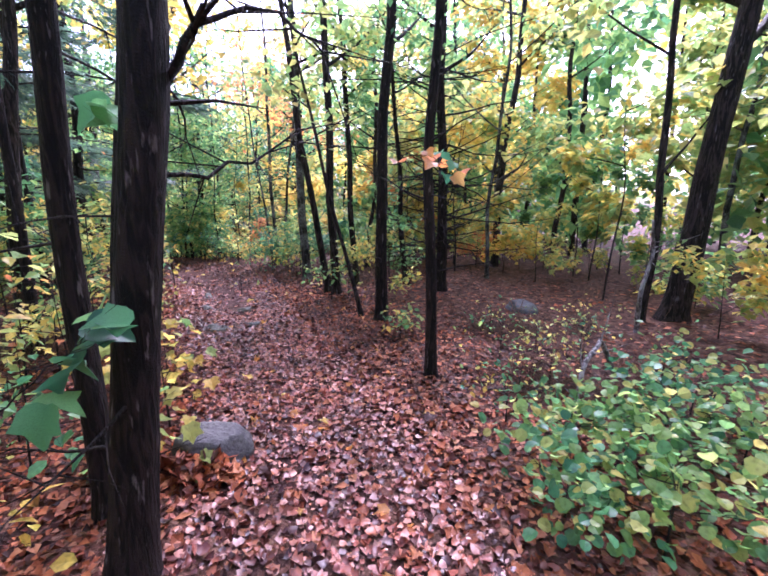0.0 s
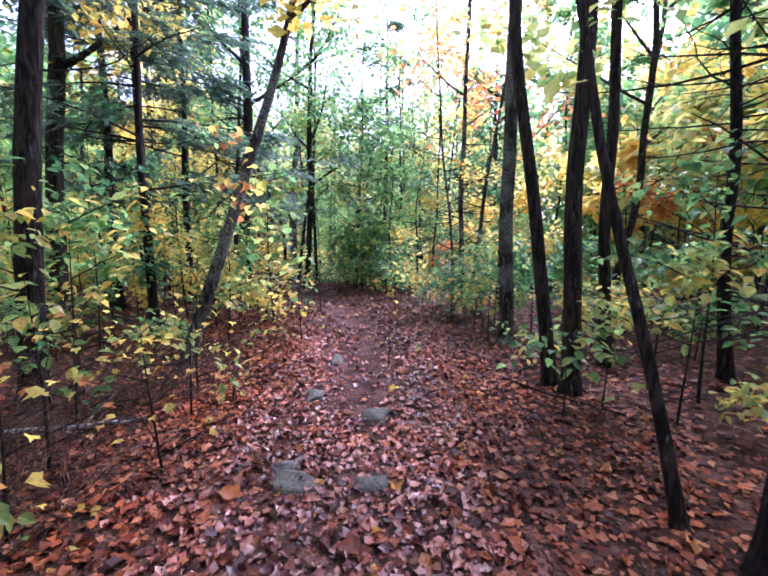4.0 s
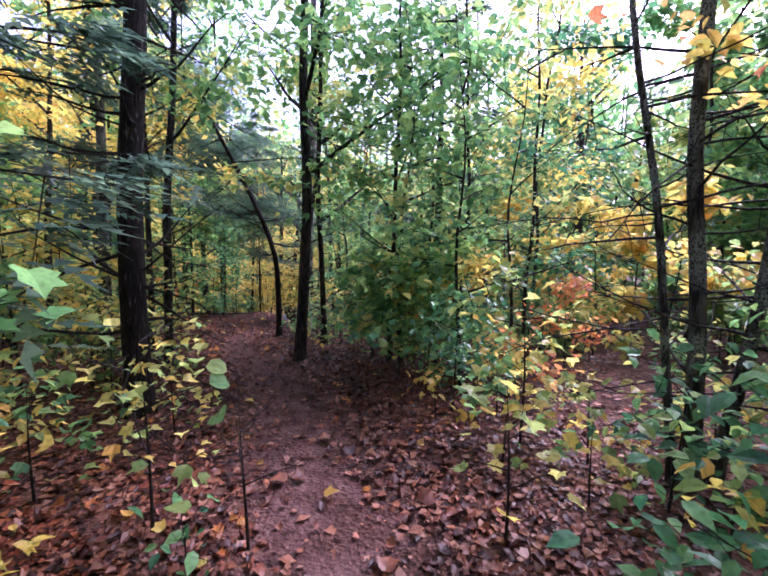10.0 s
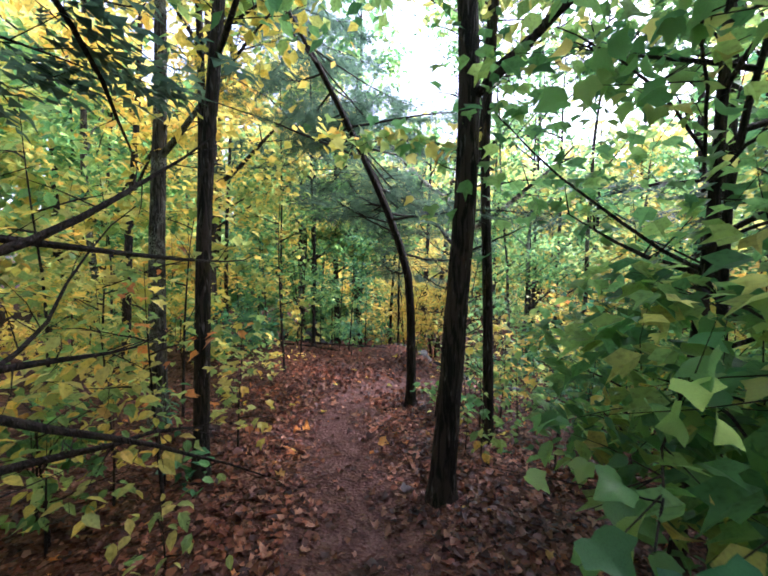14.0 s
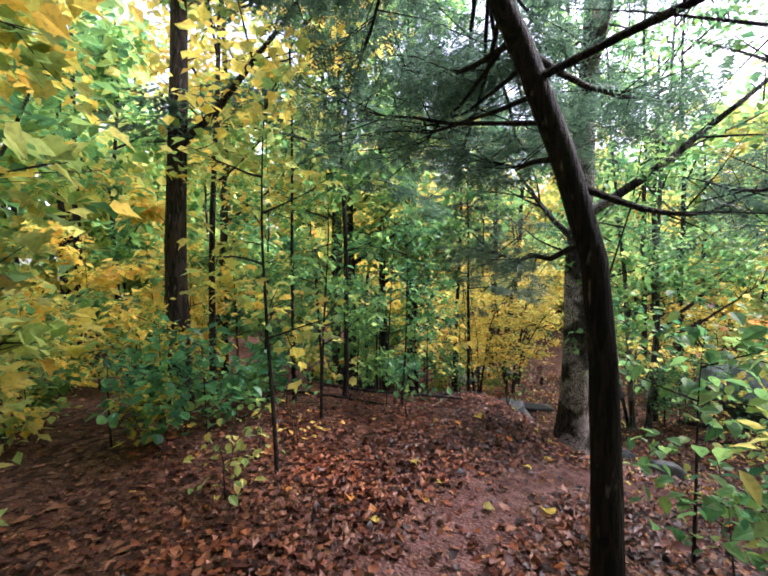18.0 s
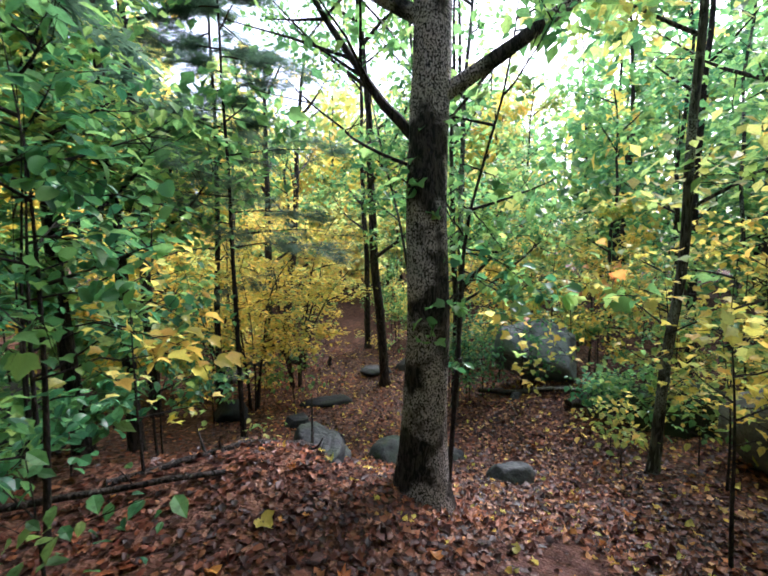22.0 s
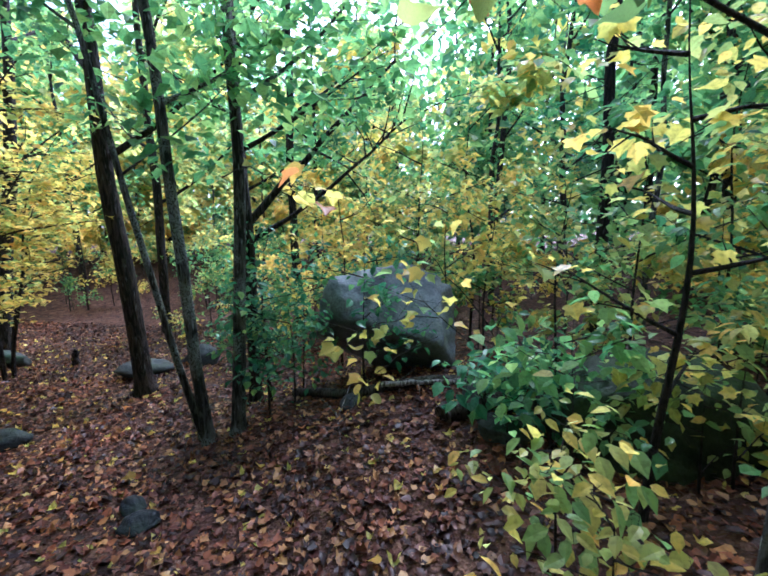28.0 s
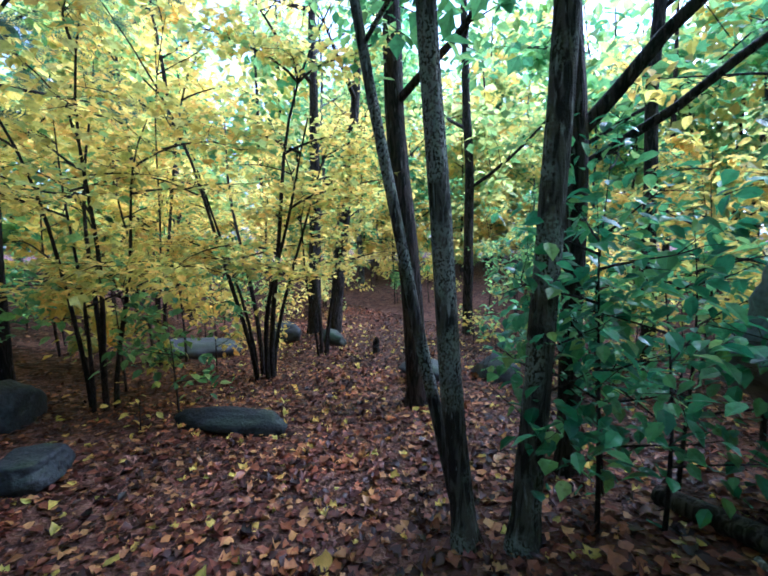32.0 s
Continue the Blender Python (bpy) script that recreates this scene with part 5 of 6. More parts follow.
def maple_clump(x, y, stems, high, spread_, leaves, size, colour="yellow", mix="lime", seed=0, dia=0.06, tilt=(0, 0)):
    """Several curved stems from one foot, with arching limbs and level sprays of leaves."""
    rng = np.random.default_rng(seed + 900)
    root = thing("yellow_maple", x, y, "many stemmed maple with arching limbs and golden yellow leaves", "maple tree", "yellow maples by the trail bend")
    z0 = root.location.z
    spots = []
    for k in range(stems):
        a = 2.4 * k + rng.uniform(0, 0.8)
        s = np.linspace(0, 1, 12)
        h = high * rng.uniform(0.7, 1.1)
        out = spread_ * rng.uniform(0.4, 1.2)
        bend = rng.uniform(1.2, 2.0)
        px = 0.11 * math.cos(a) + out * s ** bend * math.cos(a) + tilt[0] * h * s + 0.12 * s * np.sin(7 * s + k)
        py = 0.11 * math.sin(a) + out * s ** bend * math.sin(a) + tilt[1] * h * s + 0.12 * s * np.sin(6 * s + 2 * k)
        line = np.stack([px, py, -0.1 + h * s ** 0.9], -1)
        r = dia / 2 * rng.uniform(0.45, 1.1)
        part("stem", mesh_from("stem", *tube(line, r * np.linspace(1.15, 0.2, 12), 7, 0.04, rng), TWIG), root)
        for q in range(5):
            i = int(rng.integers(4, 11))
            w = a + rng.normal(0, 1.1)
            pts, rad = bough(line[i], (math.cos(w), math.sin(w), 0.55), rng.uniform(0.7, 1.5), r * 0.5, rng, -0.75, 0.35, 8)
            tubes, found = twigs_on(pts, rng, 7, 0.5, 0.004, 0.2, 0.85)
            part("branch", mesh_from("branch", *joined([tube(pts, rad, 5)] + tubes), TWIG), root)
            spots.append(found)
    spots = np.concatenate(spots)
    p = spots[rng.integers(0, len(spots), leaves)] + rng.normal(0, 0.11, (leaves, 3)) * (1, 1, 0.35)
    p = off_trail(p, x, y, z0)
    cut = int(0.75 * len(p))
    part("foliage", mesh_from("foliage", *leaf_cloud(p[:cut], size, THREE, rng, 0.3, 0.4), LEAF[colour], False), root)
    part("foliage", mesh_from("foliage", *leaf_cloud(p[cut:], size, THREE, rng, 0.3, 0.4), LEAF[mix], False), root, f"{COLOUR_WORDS[mix]} leaves")
    return root


maple_clump(-17.9, 23.0, 6, 4.3, 1.7, 3800, 0.105, seed=1, tilt=(0.02, -0.02), dia=0.085)
maple_clump(-19.3, 21.84, 5, 4.4, 1.6, 2200, 0.11, seed=2)
maple_clump(-17.5, 21.15, 4, 3.6, 1.4, 1500, 0.105, seed=3, dia=0.05)
maple_clump(-18.8, 24.3, 4, 4.2, 1.5, 1800, 0.11, seed=4)
for k, (px, py, ph) in enumerate(((-13.35, 23.05, 1.6), (-13.12, 23.2, 1.35), (-13.5, 23.4, 1.9), (-13.25, 23.75, 1.6), (-14.1, 24.0, 1.8), (-13.6, 22.95, 1.2))):
    sapling(px, py, ph, "teal", 250, 0.095, 0.5, OVAL, seed=120 + k, mix="green", label="shrub with deep blue-green leaves between trunk and boulder", **HERO)
for k, (px, py) in enumerate(((-12.0, 25.6), (-11.0, 25.2), (-10.2, 24.2), (-12.9, 26.2), (-9.8, 25.6), (-10.8, 26.8), (-12.2, 27.4), (-14.0, 26.6))):
    sapling(px, py, 2.6, "yellow" if k % 2 else "lime", 520, 0.12, 1.0, DIAMOND, seed=130 + k, mix="green", label="bushy sapling with yellow and green leaves behind the boulder", **HERO)

for k, (px, py) in enumerate(((-2.7, 3.9), (-3.1, 4.5), (-3.0, 5.2), (-3.6, 4.9), (-3.5, 5.8), (-4.1, 5.3), (-2.6, 3.2), (-3.9, 6.2), (-2.5, 2.6), (-4.6, 4.6), (-3.3, 3.5))):
    sapling(px, py, 0.8 + 0.14 * (k % 4), "yellow" if k % 3 else "orange", 20, 0.07, 0.5, THREE, seed=200 + k, low=0.08, branches=8, name="dead_brush", group="brush on the bank",
            label="twiggy brown brush with a few yellow leaves on the bank")

def brush(x, y, high, twigs, seed):
    """A tangle of thin arching dead stems."""
    rng = np.random.default_rng(seed + 400)
    root = thing("dead_brush", x, y, "tangle of thin dead brown stems on the leafy bank", "brush", "brush on the bank")
    lines = []
    for _ in range(twigs):
        a = rng.uniform(0, 6.28)
        pts, rad = bough((rng.normal(0, 0.12), rng.normal(0, 0.12), -0.03), (math.cos(a), math.sin(a), rng.uniform(0.6, 2.2)), high * rng.uniform(0.6, 1.4), 0.005, rng, -1.3, 0.6, 5)
        pts[:, 2] = np.maximum(pts[:, 2], 0.02)
        lines.append(tube(pts, rad, 3))
    tagged(part("tangle", mesh_from("tangle", *joined(lines), STEM), root), kind="stuff")


bank_rng = np.random.default_rng(77)
for k in range(44):
    bx, by = bank_rng.uniform(-4.6, -1.7), bank_rng.uniform(3.3, 6.6)
    if 1.4 < float(trail_gap(bx, by)) < 2.8:
        brush(bx, by, 0.85, 34, k)
for k in range(9):
    brush(bank_rng.uniform(1.3, 3.0), bank_rng.uniform(2.2, 5.4), 0.85, 60, 60 + k)
for k, (px, py, ph) in enumerate(((-1.35, 2.15, 0.6), (-1.6, 2.75, 0.75), (-1.9, 3.35, 0.7))):
    low_plant(px, py, ph, "yellow" if k else "lime", 30, 0.095, 0.32, 140 + k, LOBED, "lime" if k else "yellow", "thin seedling with yellow lobed leaves on the bank")

# plants crowding the trail edges in its middle stretch
edge = np.random.default_rng(71)
made = 0
while made < 54:
    x, y = edge.uniform(-15, -1.5), edge.uniform(8.3, 17.6)
    d = float(trail_gap(x, y))
    if d < 1.1 or d > 2.3 or (x < -12.6 and y > 16.6) or (-9 < x < -5.6 and 9.4 < y < 12) or x < -9.5:
        continue
    made += 1
    c = leaf_colour(x, y, edge)
    c = "teal" if x < -9.5 and c == "yellow" else "green" if c == "yellow" and made % 2 else c
    h = edge.uniform(0.22, 0.45) + 0.45 * (d - 0.85)
    sapling(x, y, h, c, int(24 + 50 * h), 0.095, 0.2 + 0.25 * h, THREE if made % 2 else OVAL, seed=made, low=0.25, branches=2, name="woodland_plant", group=SMALL,
            mix="yellow" if c == "lime" else None, label=f"low plant with {COLOUR_WORDS[c]} leaves crowding the trail edge")

# branches that hang into the way
leafy_branch(over_trail, (-8.25, 14.2, 1.95), (-9.6, 13.3, 2.25), "lime", 60, 0.12, "lobed", 0.012, 0.12, 0.3, 1, "yellow", outer=0.1, twigs=14)
leafy_branch(over_trail, (-8.25, 14.2, 1.9), (-9.0, 13.3, 2.2), "green", 40, 0.12, "lobed", 0.01, 0.1, 0.26, 2, "lime", outer=0.1, twigs=10)
leafy_branch(first_cedar, (-1.0, 1.5, 1.6), (-0.98, 1.72, 1.68), "teal", 7, 0.13, "lobed", 0.004, 0, 0.08, 3)
leafy_branch(first_cedar, (-1.3, 1.1, 0.7), (-1.0, 1.25, 0.95), "teal", 9, 0.15, "lobed", 0.004, 0, 0.14, 4)
leafy_branch(leaning, (-4.4, 6.95, 0.9), (-4.05, 6.9, 1.5), "orange", 14, 0.1, "three", 0.004, 0, 0.16, 5, "yellow")
leafy_branch(leaning, (-4.35, 7.0, 1.4), (-4.2, 7.0, 2.2), "orange", 14, 0.1, "three", 0.004, 0, 0.16, 6, "yellow")
for k, (a, b, n, c) in enumerate((((-6.45, 13.55, 0.5), (-6.1, 12.1, 0.3), 34, "green"), ((-6.45, 13.55, 0.9), (-5.75, 12.4, 0.6), 34, "green"), ((-6.43, 13.57, 1.4), (-5.5, 12.3, 1.6), 34, "lime"),
                                  ((-6.43, 13.57, 1.5), (-6.1, 12.2, 2.0), 34, "green"), ((-6.45, 13.55, 0.4), (-5.6, 12.0, 0.2), 34, "teal"), ((-6.43, 13.57, 1.6), (-6.8, 12.75, 2.1), 30, "green"),
                                  ((-6.43, 13.57, 1.1), (-5.35, 12.6, 1.2), 24, "green"))):
    leafy_branch(maple, a, b, c, n, 0.11, "lobed", 0.01, 0.1, 0.3, 80 + k, "lime" if k % 2 else "green", outer=0.2, twigs=12)
leafy_branch(big_oak, (-12.45, 18.3, 1.32), (-13.3, 17.85, 2.75), "green", 0, 0.1, "lobed", 0.05, -0.12, 0.5, 34, bark=BARK, name="limb", twigs=8)
leafy_branch(big_oak, (-12.5, 18.28, 1.1), (-13.35, 17.9, 1.75), "green", 8, 0.1, "lobed", 0.017, -0.08, 0.4, 35, bark=BARK, name="limb", twigs=8)
bank = sapling(-13.6, 16.0, 2.7, "green", 160, 0.11, 0.7, OVAL, (0.03, 0), seed=171, low=0.5, dia=0.04, mix="teal", label="young maple with level sprays of deep green leaves on the bank", **HERO)
for k, (a, b, n, c, at_end) in enumerate((((-13.55, 16.0, 0.7), (-12.9, 16.42, 0.62), 44, "teal", 0.1), ((-13.55, 16.0, 0.85), (-13.0, 16.1, 0.78), 40, "teal", 0.1),
                                          ((-13.55, 16.0, 0.5), (-13.15, 16.2, 0.4), 30, "teal", 0.1), ((-13.55, 16.0, 0.2), (-13.15, 16.5, 0.12), 44, "teal", 0.2),
                                          ((-13.55, 16.0, 0.05), (-13.0, 16.3, 0.0), 16, "yellow", 0.7), ((-13.55, 16.0, 0.1), (-13.12, 15.9, 0.15), 24, "green", 0.2),
                                          ((-13.55, 16.0, -0.2), (-13.05, 16.6, -0.15), 12, "yellow", 0.7))):
    leafy_branch(bank, a, b, c, n, 0.085, "oval" if c == "teal" else "lobed", 0.007, 0.05, 0.17, 90 + k, "green" if c == "teal" else None, outer=at_end, twigs=9)
beech = sapling(-12.3, 18.62, 5.5, "green", 300, 0.11, 0.9, OVAL, (0.125, 0.0), seed=170, low=0.5, dia=0.05, branches=6, label="slim dark sapling with glossy green leaves close beside the oak", **HERO)
for k, (a, b, n, c) in enumerate((((-12.12, 18.5, 0.0), (-12.2, 18.0, -0.2), 24, "green"), ((-12.12, 18.52, 0.1), (-11.7, 18.5, -0.05), 34, "teal"), ((-12.12, 18.52, 0.2), (-11.45, 18.85, -0.3), 40, "green"),
                                  ((-12.1, 18.52, 0.75), (-11.8, 18.7, 0.35), 34, "green"), ((-12.1, 18.52, 1.1), (-11.75, 18.95, 0.8), 34, "lime"), ((-12.13, 18.52, -0.6), (-12.08, 18.35, -0.68), 7, "teal"),
                                  ((-12.1, 18.52, 0.5), (-12.35, 18.1, 0.9), 20, "green"), ((-12.1, 18.52, 0.4), (-11.6, 18.95, 0.05), 30, "teal"))):
    leafy_branch(beech, a, b, c, int(0.95 * n), 0.105, "oval" if k % 2 else "lobed", 0.008, 0.06, 0.2, 50 + k, "green", outer=0.15, twigs=9)
leafy_branch(beech, (-12.1, 18.53, 0.35), (-11.5, 18.95, -0.08), "green", 22, 0.115, "oval", 0.008, 0.1, 0.14, 61, "teal", outer=0.5, twigs=6)
leafy_branch(beech, (-11.6, 18.9, 0.0), (-11.2, 19.12, -0.02), "green", 10, 0.13, "oval", 0.005, 0.03, 0.1, 62, outer=0.3, twigs=4)
leafy_branch(beech, (-12.1, 18.53, -0.1), (-11.76, 19.25, -0.46), "yellow", 12, 0.105, "lobed", 0.006, 0.08, 0.18, 63, "lime", outer=0.7, twigs=6)
leafy_branch(rear_stem, (-13.85, 23.65, -0.75), (-12.2, 24.6, 1.3), "green", 60, 0.12, "three", 0.05, 0, 0.4, 10, bark=BARK, outer=0.4, twigs=12, name="limb")
leafy_branch(rear_stem, (-13.85, 23.65, -0.95), (-12.0, 24.5, 0.6), "green", 50, 0.12, "three", 0.035, -0.1, 0.4, 11, bark=BARK, outer=0.5, twigs=10, name="limb")
hang = sapling(-10.95, 23.2, 1.0, "yellow", 12, 0.1, 0.3, LOBED, seed=150, label="leaning sapling with yellow lobed leaves hanging before the boulder", **HERO)
leafy_branch(hang, (-10.95, 23.2, -2.2), (-12.05, 22.1, -1.15), "yellow", 20, 0.1, "lobed", 0.006, 0.15, 0.24, 12, "lime", outer=0.55, twigs=8)
leafy_branch(hang, (-11.5, 22.65, -1.55), (-12.18, 22.0, -1.6), "yellow", 18, 0.1, "lobed", 0.005, 0.08, 0.26, 13, "lime", outer=0.35)
leafy_branch(hang, (-11.5, 22.6, -1.7), (-12.08, 21.85, -2.0), "yellow", 6, 0.1, "oval", 0.004, 0.08, 0.14, 14, outer=0.6)
leafy_branch(mottled, (-10.4, 20.3, -0.3), (-10.92, 19.7, -0.12), "green", 12, 0.16, "lobed", 0.008, 0.05, 0.2, 15, "lime", outer=0.6, twigs=6)
leafy_branch(mottled, (-10.42, 20.35, -0.5), (-11.3, 20.45, -0.05), "lime", 30, 0.12, "lobed", 0.009, 0.1, 0.3, 16, "orange", outer=0.3, twigs=12)
leafy_branch(mottled, (-10.4, 20.3, -0.6), (-9.7, 19.6, -0.3), "green", 30, 0.12, "lobed", 0.009, 0.1, 0.3, 17, "yellow", outer=0.3, twigs=12)
leafy_branch(over_trail, (-8.25, 14.2, 1.9), (-8.53, 13.6, 1.45), "lime", 10, 0.12, "lobed", 0.007, 0.06, 0.16, 19, "green", outer=0.6, twigs=6)
leafy_branch(edge_cedar, (0.48, 3.7, 1.75), (0.27, 2.18, 1.6), "orange", 11, 0.09, "lobed", 0.006, 0.05, 0.12, 20, "teal", outer=0.9, twigs=5)
leafy_branch(clump_stem, (-13.5, 22.7, -0.3), (-12.05, 21.2, -0.62), "yellow", 8, 0.1, "lobed", 0.006, 0.12, 0.14, 21, "orange", outer=0.85, twigs=6)
leafy_branch(hang, (-10.97, 23.15, -1.9), (-11.65, 21.98, -0.85), "lime", 14, 0.1, "lobed", 0.007, 0.1, 0.24, 22, "yellow", outer=0.6, twigs=8)
leafy_branch(leaning, (-4.4, 6.9, 1.2), (-3.38, 6.5, 1.35), "yellow", 20, 0.085, "lobed", 0.007, 0.1, 0.24, 23, "orange", outer=0.4, twigs=8)
sapling(-10.15, 18.65, 2.3, "yellow", 90, 0.095, 0.65, LOBED, seed=160, low=0.45, mix="lime", label="thin sapling with broad yellow leaves beside the trail", **HERO)
low_plant(-4.1, 8.0, 0.95, "yellow", 24, 0.095, 0.3, 30, LOBED)
low_plant(-5.0, 9.75, 0.85, "lime", 36, 0.11, 0.35, 31, ROUND, "green")
low_plant(-3.85, 10.45, 0.9, "lime", 26, 0.1, 0.3, 32, LOBED, "yellow")
for k, (px, py) in enumerate(((-13.6, 13.7), (-14.1, 14.2), (-13.3, 12.8), (-13.5, 13.2), (-14.7, 16.6))):
    low_plant(px, py, 0.45 + 0.08 * (k % 3), "teal" if k % 3 else "green", 90, 0.11, 0.42, 60 + k, ROUND, None, "low bush with broad deep green leaves on the bank")

# ---- stones and dead wood ----
stone("boulder", -12.25, 23.95, (2.15, 1.7, 1.74), 0, STONE, 3, "large grey granite boulder with a flat face and dark undercut", 0.08, 5,
      ((0.2, -0.62, 0.72, 0.5), (-0.25, -0.62, -0.75, 0.36), (0.95, -0.1, 0.12, 0.72), (-0.25, 0.0, 1, 0.7), (0.6, -0.1, 0.8, 0.72), (-0.95, -0.1, 0.25, 0.74), (-0.6, -0.75, 0.2, 0.66)), z=-2.62, category="boulder", detail=5)
stone("boulder", -8.8, 20.75, (2.0, 1.6, 1.35), 20, STONE_BROWN, 8, "dark wet boulder beside the trail under yellow saplings", 0.18, 7, category="boulder", detail=5)
stone("boulder", -17.6, 16.9, (2.6, 1.7, 1.3), -15, STONE_DARK, 42, "dark sloping boulder behind trunks on the shaded bank", 0.3, 7, ((-0.5, -0.3, 0.8, 0.6),), category="boulder", detail=5)
stone("boulder", -9.85, 22.45, (1.6, 1.3, 1.0), 15, STONE_GREEN, 41, "low boulder wholly covered in dark green moss", 0.3, 7, category="boulder", detail=5)
stone("stone", -11.95, 20.0, (0.6, 0.44, 0.4), 30, STONE_MID, 11, "small flat sided stone with pale green lichen", 0.4, 6, ((0.1, -0.9, 0.35, 0.6), (0, 0, 1, 0.7), (-0.8, -0.3, 0.3, 0.7)))
stone("stone", -1.14, 2.4, (0.54, 0.42, 0.44), 10, STONE_PALE, 12, "rounded grey stone half buried in orange leaves", 0.44, 4, ((0.1, -0.1, 1, 0.78), (0.6, -0.6, 0.3, 0.8)))
stone("stone", -2.23, 6.55, (0.3, 0.36, 0.16), 0, STONE_BROWN, 13, "flat grey stone set in the trail", 0.82)
stone("stone", -2.3, 5.55, (0.34, 0.22, 0.16), 0, STONE_BROWN, 14, "flat dark stone in the trail litter", 0.82)
stone("stone", -1.86, 5.75, (0.28, 0.2, 0.13), 20, STONE_BROWN, 15, "flat grey stone set in the trail", 0.82)
stone("stone", -2.45, 5.65, (0.22, 0.16, 0.12), 50, STONE_BROWN, 16, "small flat stone in the litter", 0.82)
stone("stone", -3.69, 7.14, (0.3, 0.22, 0.18), 40, STONE_BROWN, 17, "grey stone at the trail edge", 0.82)
stone("stone", -2.95, 6.65, (0.3, 0.22, 0.14), 80, STONE_BROWN, 18, "flat grey stone at the trail edge", 0.82)
stone("stone", -3.3, 7.6, (0.18, 0.34, 0.2), 20, STONE_BROWN, 19, "narrow grey stone at the trail edge", 0.82)
stone("stone", 2.4, 6.5, (0.6, 0.5, 0.36), 10, STONE_MID, 20, "grey stone among dead branches", 0.45)
stone("rock_slab", -13.5, 18.25, (0.5, 0.9, 0.58), 61, STONE_DARK, 21, "dark grey tapered rock slab lying beside the oak", 0.4, 8, ((0, 0, 1, 0.6),), detail=5)
stone("rock_slab", -13.08, 17.82, (0.24, 0.62, 0.26), 28, STONE_DARK, 22, "dark narrow rock slab lying in leaves", 0.4, 7, ((0, 0, 1, 0.6),), detail=5)
stone("rock_slab", -14.85, 20.0, (0.9, 0.6, 0.4), 15, STONE_DARK, 23, "dark flat rock behind the slab", 0.4, detail=5)
stone("stone", -12.9, 19.35, (0.35, 0.5, 0.3), 10, STONE_MID, 24, "grey stone behind the oak trunk", 0.35)
stone("rock", -10.95, 22.35, (0.5, 0.4, 0.26), 0, STONE_MOSS, 25, "moss covered rock under low green bushes", 0.35)
stone("rock", -11.1, 22.9, (0.5, 0.4, 0.3), 40, STONE_MOSS, 26, "moss covered rock beside a fallen log", 0.35)
stone("rock", -12.95, 20.6, (0.62, 0.42, 0.22), 20, STONE_DARK, 27, "flat dark rock with a few yellow leaves on it", 0.45)
stone("rock", -13.6, 20.0, (0.7, 0.6, 0.5), 60, STONE_MOSS, 28, "dark rounded rock at the trail side", 0.35)
stone("rock", -16.3, 22.1, (1.15, 0.34, 0.36), 42, STONE_DARK, 29, "long low dark stone lying in golden leaves", 0.3, 6, ((0, 0, 1, 0.72),))
stone("rock", -17.3, 20.4, (0.8, 0.7, 0.55), 0, STONE_DARK, 30, "dark rock at the edge of the yellow maples", 0.3)
stone("rock_slab", -20.0, 22.5, (1.6, 1.0, 0.45), 50, STONE_MID, 31, "flat grey rock ledge under yellow maples", 0.3, 8, ((0, 0, 1, 0.6),))
stone("rock", -20.3, 24.2, (0.8, 0.6, 0.6), 30, STONE_MID, 32, "pale grey block of rock by the trail", 0.25)
stone("rock", -19.7, 25.0, (0.9, 0.5, 0.4), 10, STONE_MOSS, 33, "flat mossy rock by the trail", 0.3)
stone("rock", -15.9, 25.4, (0.7, 0.5, 0.5), 10, STONE_MID, 34, "grey rock behind the maple clump", 0.3)
stone("rock_slab", -16.6, 24.9, (1.1, 0.6, 0.35), 30, STONE_MID, 35, "flat grey rock beside the leafy trail", 0.35)
stone("stone", -13.55, 21.45, (0.3, 0.24, 0.16), 30, STONE_DARK, 36, "small dark stone in golden leaves", 0.4)
stone("stone", -13.75, 21.6, (0.18, 0.3, 0.14), 70, STONE_DARK, 37, "small dark stone in golden leaves", 0.4)
stone("stone", -12.4, 23.0, (0.28, 0.22, 0.18), 70, STONE_MID, 38, "small grey stone under the boulder", 0.35)
stone("rock", -14.3, 19.2, (0.5, 0.42, 0.36), 40, STONE_DARK, 39, "rounded dark rock between two dark slabs", 0.45, detail=5)
stone("rock_slab", -15.9, 20.7, (0.6, 0.45, 0.36), 70, STONE_DARK, 40, "flat topped dark rock at the foot of the yellow maples", 0.3, 8, ((0, 0, 1, 0.6),), detail=5)


def on_ground(points, up):
    return [(px, py, float(ground_z(px, py)) + up) for px, py in points]


log("fallen_log", on_ground(((-13.25, 23.5), (-12.4, 23.12), (-11.6, 23.1), (-10.6, 23.35)), 0.07), 0.055, 0.045, DEADWOOD, "long dead grey log lying in front of the boulder", 1)
# added pale piece: stands for the highlights on the dark log below
log("fallen_log", on_ground(((-12.1, 23.05), (-11.75, 22.95), (-11.25, 22.98)), 0.13), 0.028, 0.02, PALEWOOD, "thin pale log added as the highlights along a darker one", 13)
log("fallen_log", on_ground(((-11.45, 22.5), (-11.0, 22.72), (-10.2, 22.9)), 0.08), 0.085, 0.06, DEADWOOD, "mossy grey log among low green bushes", 2)
log("fallen_branch", on_ground(((-12.8, 23.2), (-12.5, 22.8), (-12.3, 22.3)), 0.04), 0.014, 0.006, PALEWOOD, "pale thin dead branch on brown leaves", 14, "branch")
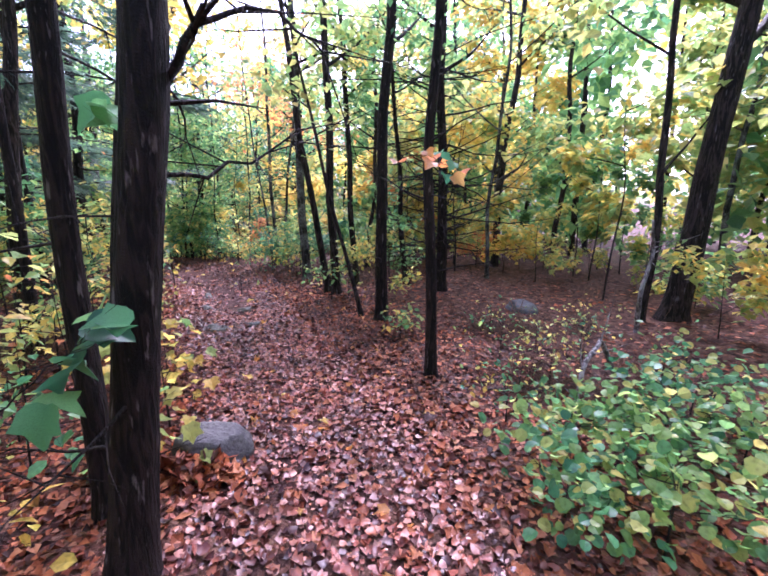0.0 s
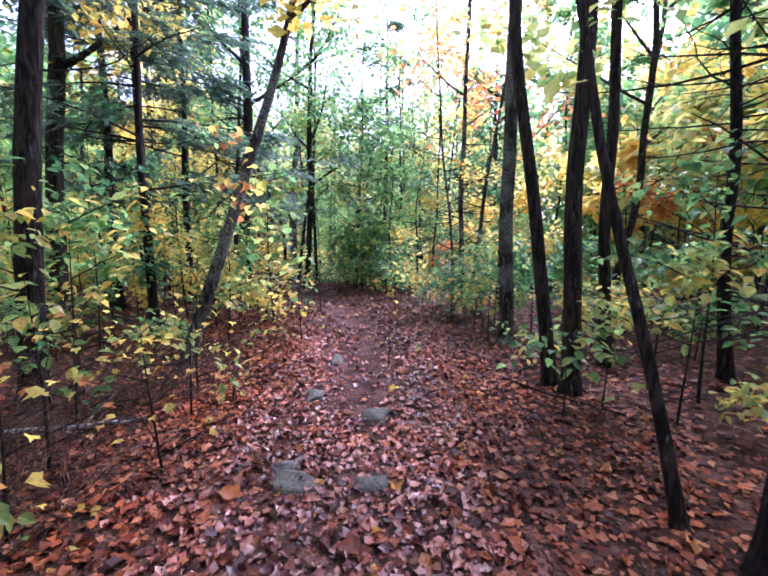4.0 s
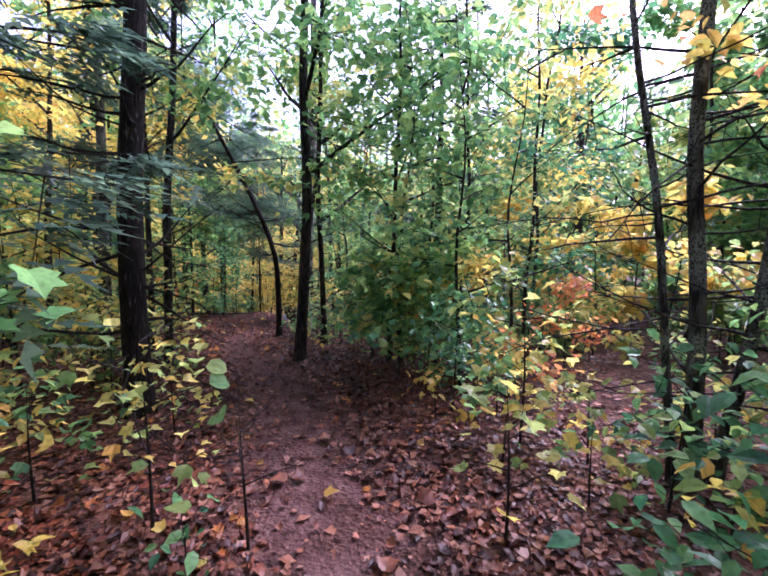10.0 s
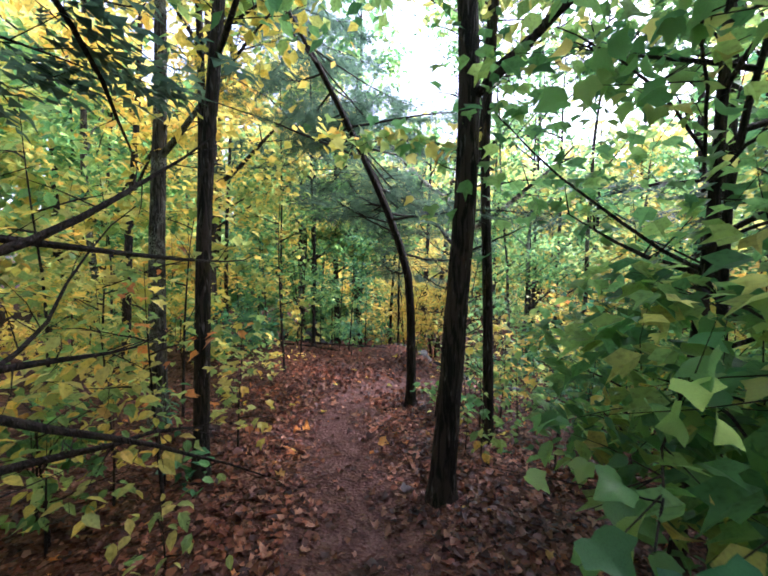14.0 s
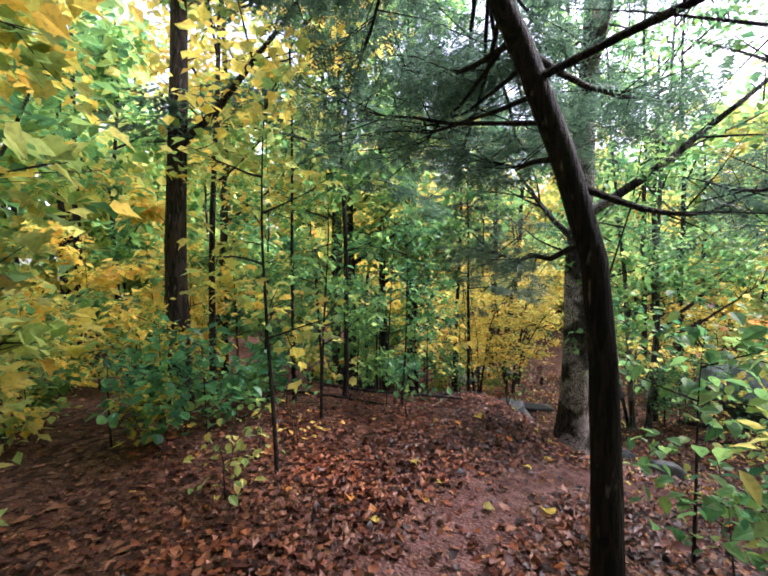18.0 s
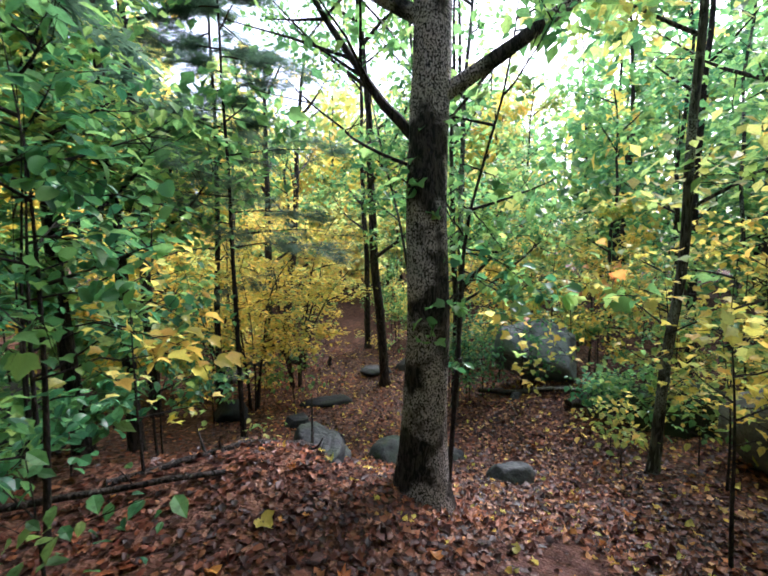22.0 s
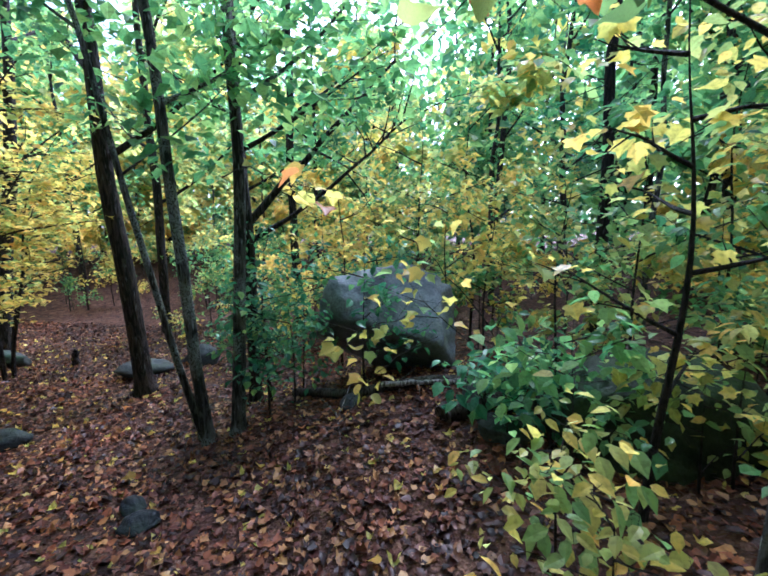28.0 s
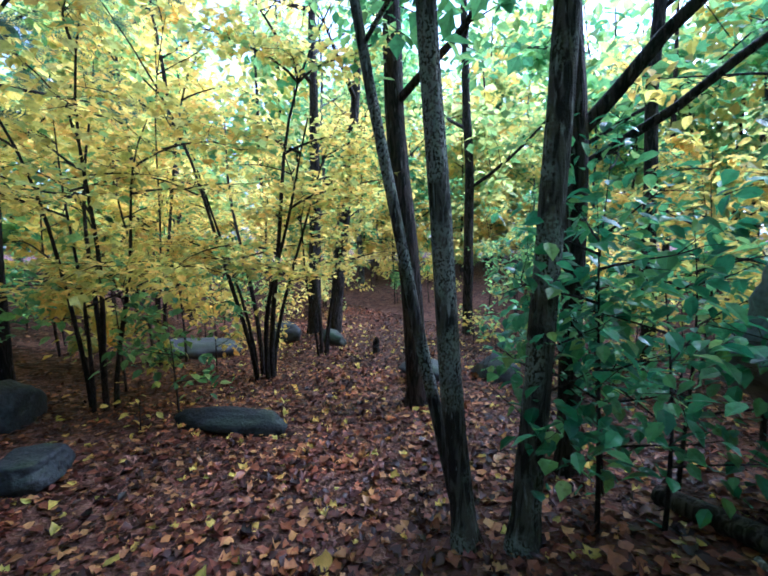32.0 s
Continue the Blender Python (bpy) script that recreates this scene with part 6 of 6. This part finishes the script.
log("fallen_branch", on_ground(((-12.9, 22.7), (-12.4, 22.5), (-11.9, 22.0)), 0.025), 0.02, 0.01, DEADWOOD, "thin dead branch on brown leaves", 3, "branch")
log("fallen_branch", on_ground(((-14.0, 16.5), (-13.72, 17.05), (-13.5, 17.35), (-13.3, 17.75), (-13.05, 17.95)), 0.015), 0.026, 0.048, BARK, "dark knobbly root lying beside the oak", 4, "branch", 5)
log("fallen_branch", on_ground(((-14.9, 15.3), (-14.2, 15.9), (-13.3, 16.9)), 0.04), 0.03, 0.018, BARK, "long dark fallen branch across the bank", 5, "branch", 5)
log("fallen_branch", on_ground(((-14.6, 14.4), (-14.0, 15.1), (-13.6, 15.7)), 0.03), 0.022, 0.013, BARK, "dark fallen branch on the bank", 6, "branch", 4)
log("bent_branch", [(2.1, 3.3, -0.1), (1.75, 3.0, 0.35), (1.55, 2.85, 0.2), (1.45, 2.7, -0.05), (1.42, 2.6, -0.25)], 0.022, 0.012, PALEWOOD, "pale crooked dead branch propped in the undergrowth", 7, "branch", 4)
log("bent_branch", [(2.9, 4.3, 0.0), (2.75, 4.1, 0.5), (2.85, 4.15, 0.9), (2.7, 4.0, 1.25)], 0.028, 0.012, PALEWOOD, "pale crooked dead branch leaning on a trunk", 8, "branch", 5)
log("fallen_branch", on_ground(((-4.6, 4.6), (-4.0, 5.0), (-3.5, 5.4)), 0.14), 0.025, 0.012, PALEWOOD, "pale fallen branch in the brush", 9, "branch", 4)
log("fallen_branch", on_ground(((-1.2, 8.4), (-1.6, 7.7), (-2.0, 7.1)), 0.03), 0.015, 0.008, BARK, "thin fallen branch on leaves", 10, "branch", 3)
log("fallen_branch", on_ground(((-1.6, 7.9), (-1.0, 7.6), (-0.4, 7.4)), 0.03), 0.012, 0.008, BARK, "thin fallen branch on leaves", 11, "branch", 3)
log("stump", [(-18.4, 25.2, float(ground_z(-18.4, 25.2)) - 0.1), (-18.4, 25.2, float(ground_z(-18.4, 25.2)) + 0.1), (-18.38, 25.2, float(ground_z(-18.4, 25.2)) + 0.26)], 0.07, 0.05, BARK, "small dark broken stump in leaves", 12, "stump", 1)

# ---- fallen leaves ----
litter("leaf_litter", "thick layer of reddish wet trodden maple leaves", "red_litter", -3, 9.3, 135000, 1, CRISP, 1.2, 3.2, 0.05, (-1, 0.8))
litter("leaf_litter", "thick layer of deep orange-brown fallen maple leaves", "russet_litter", -3, 9.3, 125000, 9, CRISP, 1.2, 3.2, 0.053, (0.8, 99))
litter("leaf_litter", "deep orange-brown fallen leaves under the shrubs", "russet_litter", -3, 9.3, 34000, 4, DIAMOND, 3.5, 9, 0.09)
litter("leaf_litter", "brown fallen leaves scattered beside a bare trail", "brown_litter", 8.3, 14.4, 62000, 2, CRISP, 1.2, 3.1, 0.053)
# from here to y 19.3 the leaf colour itself carries the shade
litter("leaf_litter", "wet red-brown leaves with the bank's shade put into their colour", "shaded_litter", 14.0, 19.3, 42000, 12, CRISP, 1.2, 3.1, 0.056)
litter("leaf_litter", "brown fallen leaves under the shrubs", "brown_litter", 8.3, 14.4, 15000, 5, DIAMOND, 3.5, 9, 0.09)
litter("leaf_litter", "red-brown fallen leaves under the shrubs, with shade put into their colour", "shaded_litter", 14.0, 19.3, 13000, 13, DIAMOND, 3.0, 9, 0.085)
litter("leaf_litter", "brown and golden fallen leaves covering the slope", "gold_litter", 18.3, 28, 86000, 3, CRISP, 1.8, 4.2, 0.06)
litter("leaf_litter", "brown and golden fallen leaves under yellow maples", "gold_litter", 18.3, 28, 26000, 6, DIAMOND, 4, 9, 0.085)

litter("leaf_litter", "bright yellow leaves newly fallen on the brown ones", "yellow", 17.5, 27, 3600, 7, STAR, 1.8, 4.2, 0.066)
litter("leaf_litter", "bright orange leaves newly fallen by the trail", "orange", -2, 19, 3000, 8, STAR, 1.2, 3.2, 0.07)

# single leaves on top of the litter by the trail, pieces of the ground
rng = np.random.default_rng(44)
made = 0
while made < 300:
    k = made * (len(TRAIL) - 3) / 300 + 1
    i = int(k)
    p = TRAIL[i] + (TRAIL[i + 1] - TRAIL[i]) * (k - i) + rng.normal(0, 0.75, 2)
    made += 1
    d = float(trail_gap(*p))
    colour = "russet_litter" if p[1] < 8.5 else "brown_litter" if p[1] < 14.2 else "shaded_litter" if p[1] < 18.8 else "gold_litter"
    colour = "yellow" if rng.uniform() < 0.14 else "orange" if rng.uniform() < 0.1 else colour
    leaf = part("fallen_leaf", single_leaf(colour, "lobed" if rng.uniform() < 0.6 else "three"), ground)
    up = float(ground_z(*p)) - 0.05 * math.exp(-(d / 0.5) ** 2) + 0.03 * math.exp(-((d - 1.1) / 0.4) ** 2) + 0.035
    leaf.matrix_basis = pose(p[0], p[1], up, rng.normal(0, 14), rng.normal(0, 14), rng.uniform(0, 360)) @ Matrix.Scale(rng.uniform(0.06, 0.115), 4)
# leaves heaped against the half buried stone
rng = np.random.default_rng(45)
heap = np.stack([rng.normal(-1.2, 0.18, 240), rng.normal(2.13, 0.07, 240), np.zeros(240)], -1)
heap[:, 2] = ground_z(heap[:, 0], heap[:, 1]) + 0.02 + rng.uniform(0.6, 1, 240) * 0.15 * np.exp(-((heap[:, 0] + 1.2) / 0.25) ** 2 - ((heap[:, 1] - 2.2) / 0.13) ** 2)
tagged(new("leaf_heap", mesh_from("leaf_heap", *leaf_cloud(heap, 0.085, MAPLE, rng, 0.25, 0.5, None, 0.4, (0.5, 1.2)), LEAF["russet_litter"])), "heap of orange-brown leaves against a stone", "leaf litter", kind="stuff")
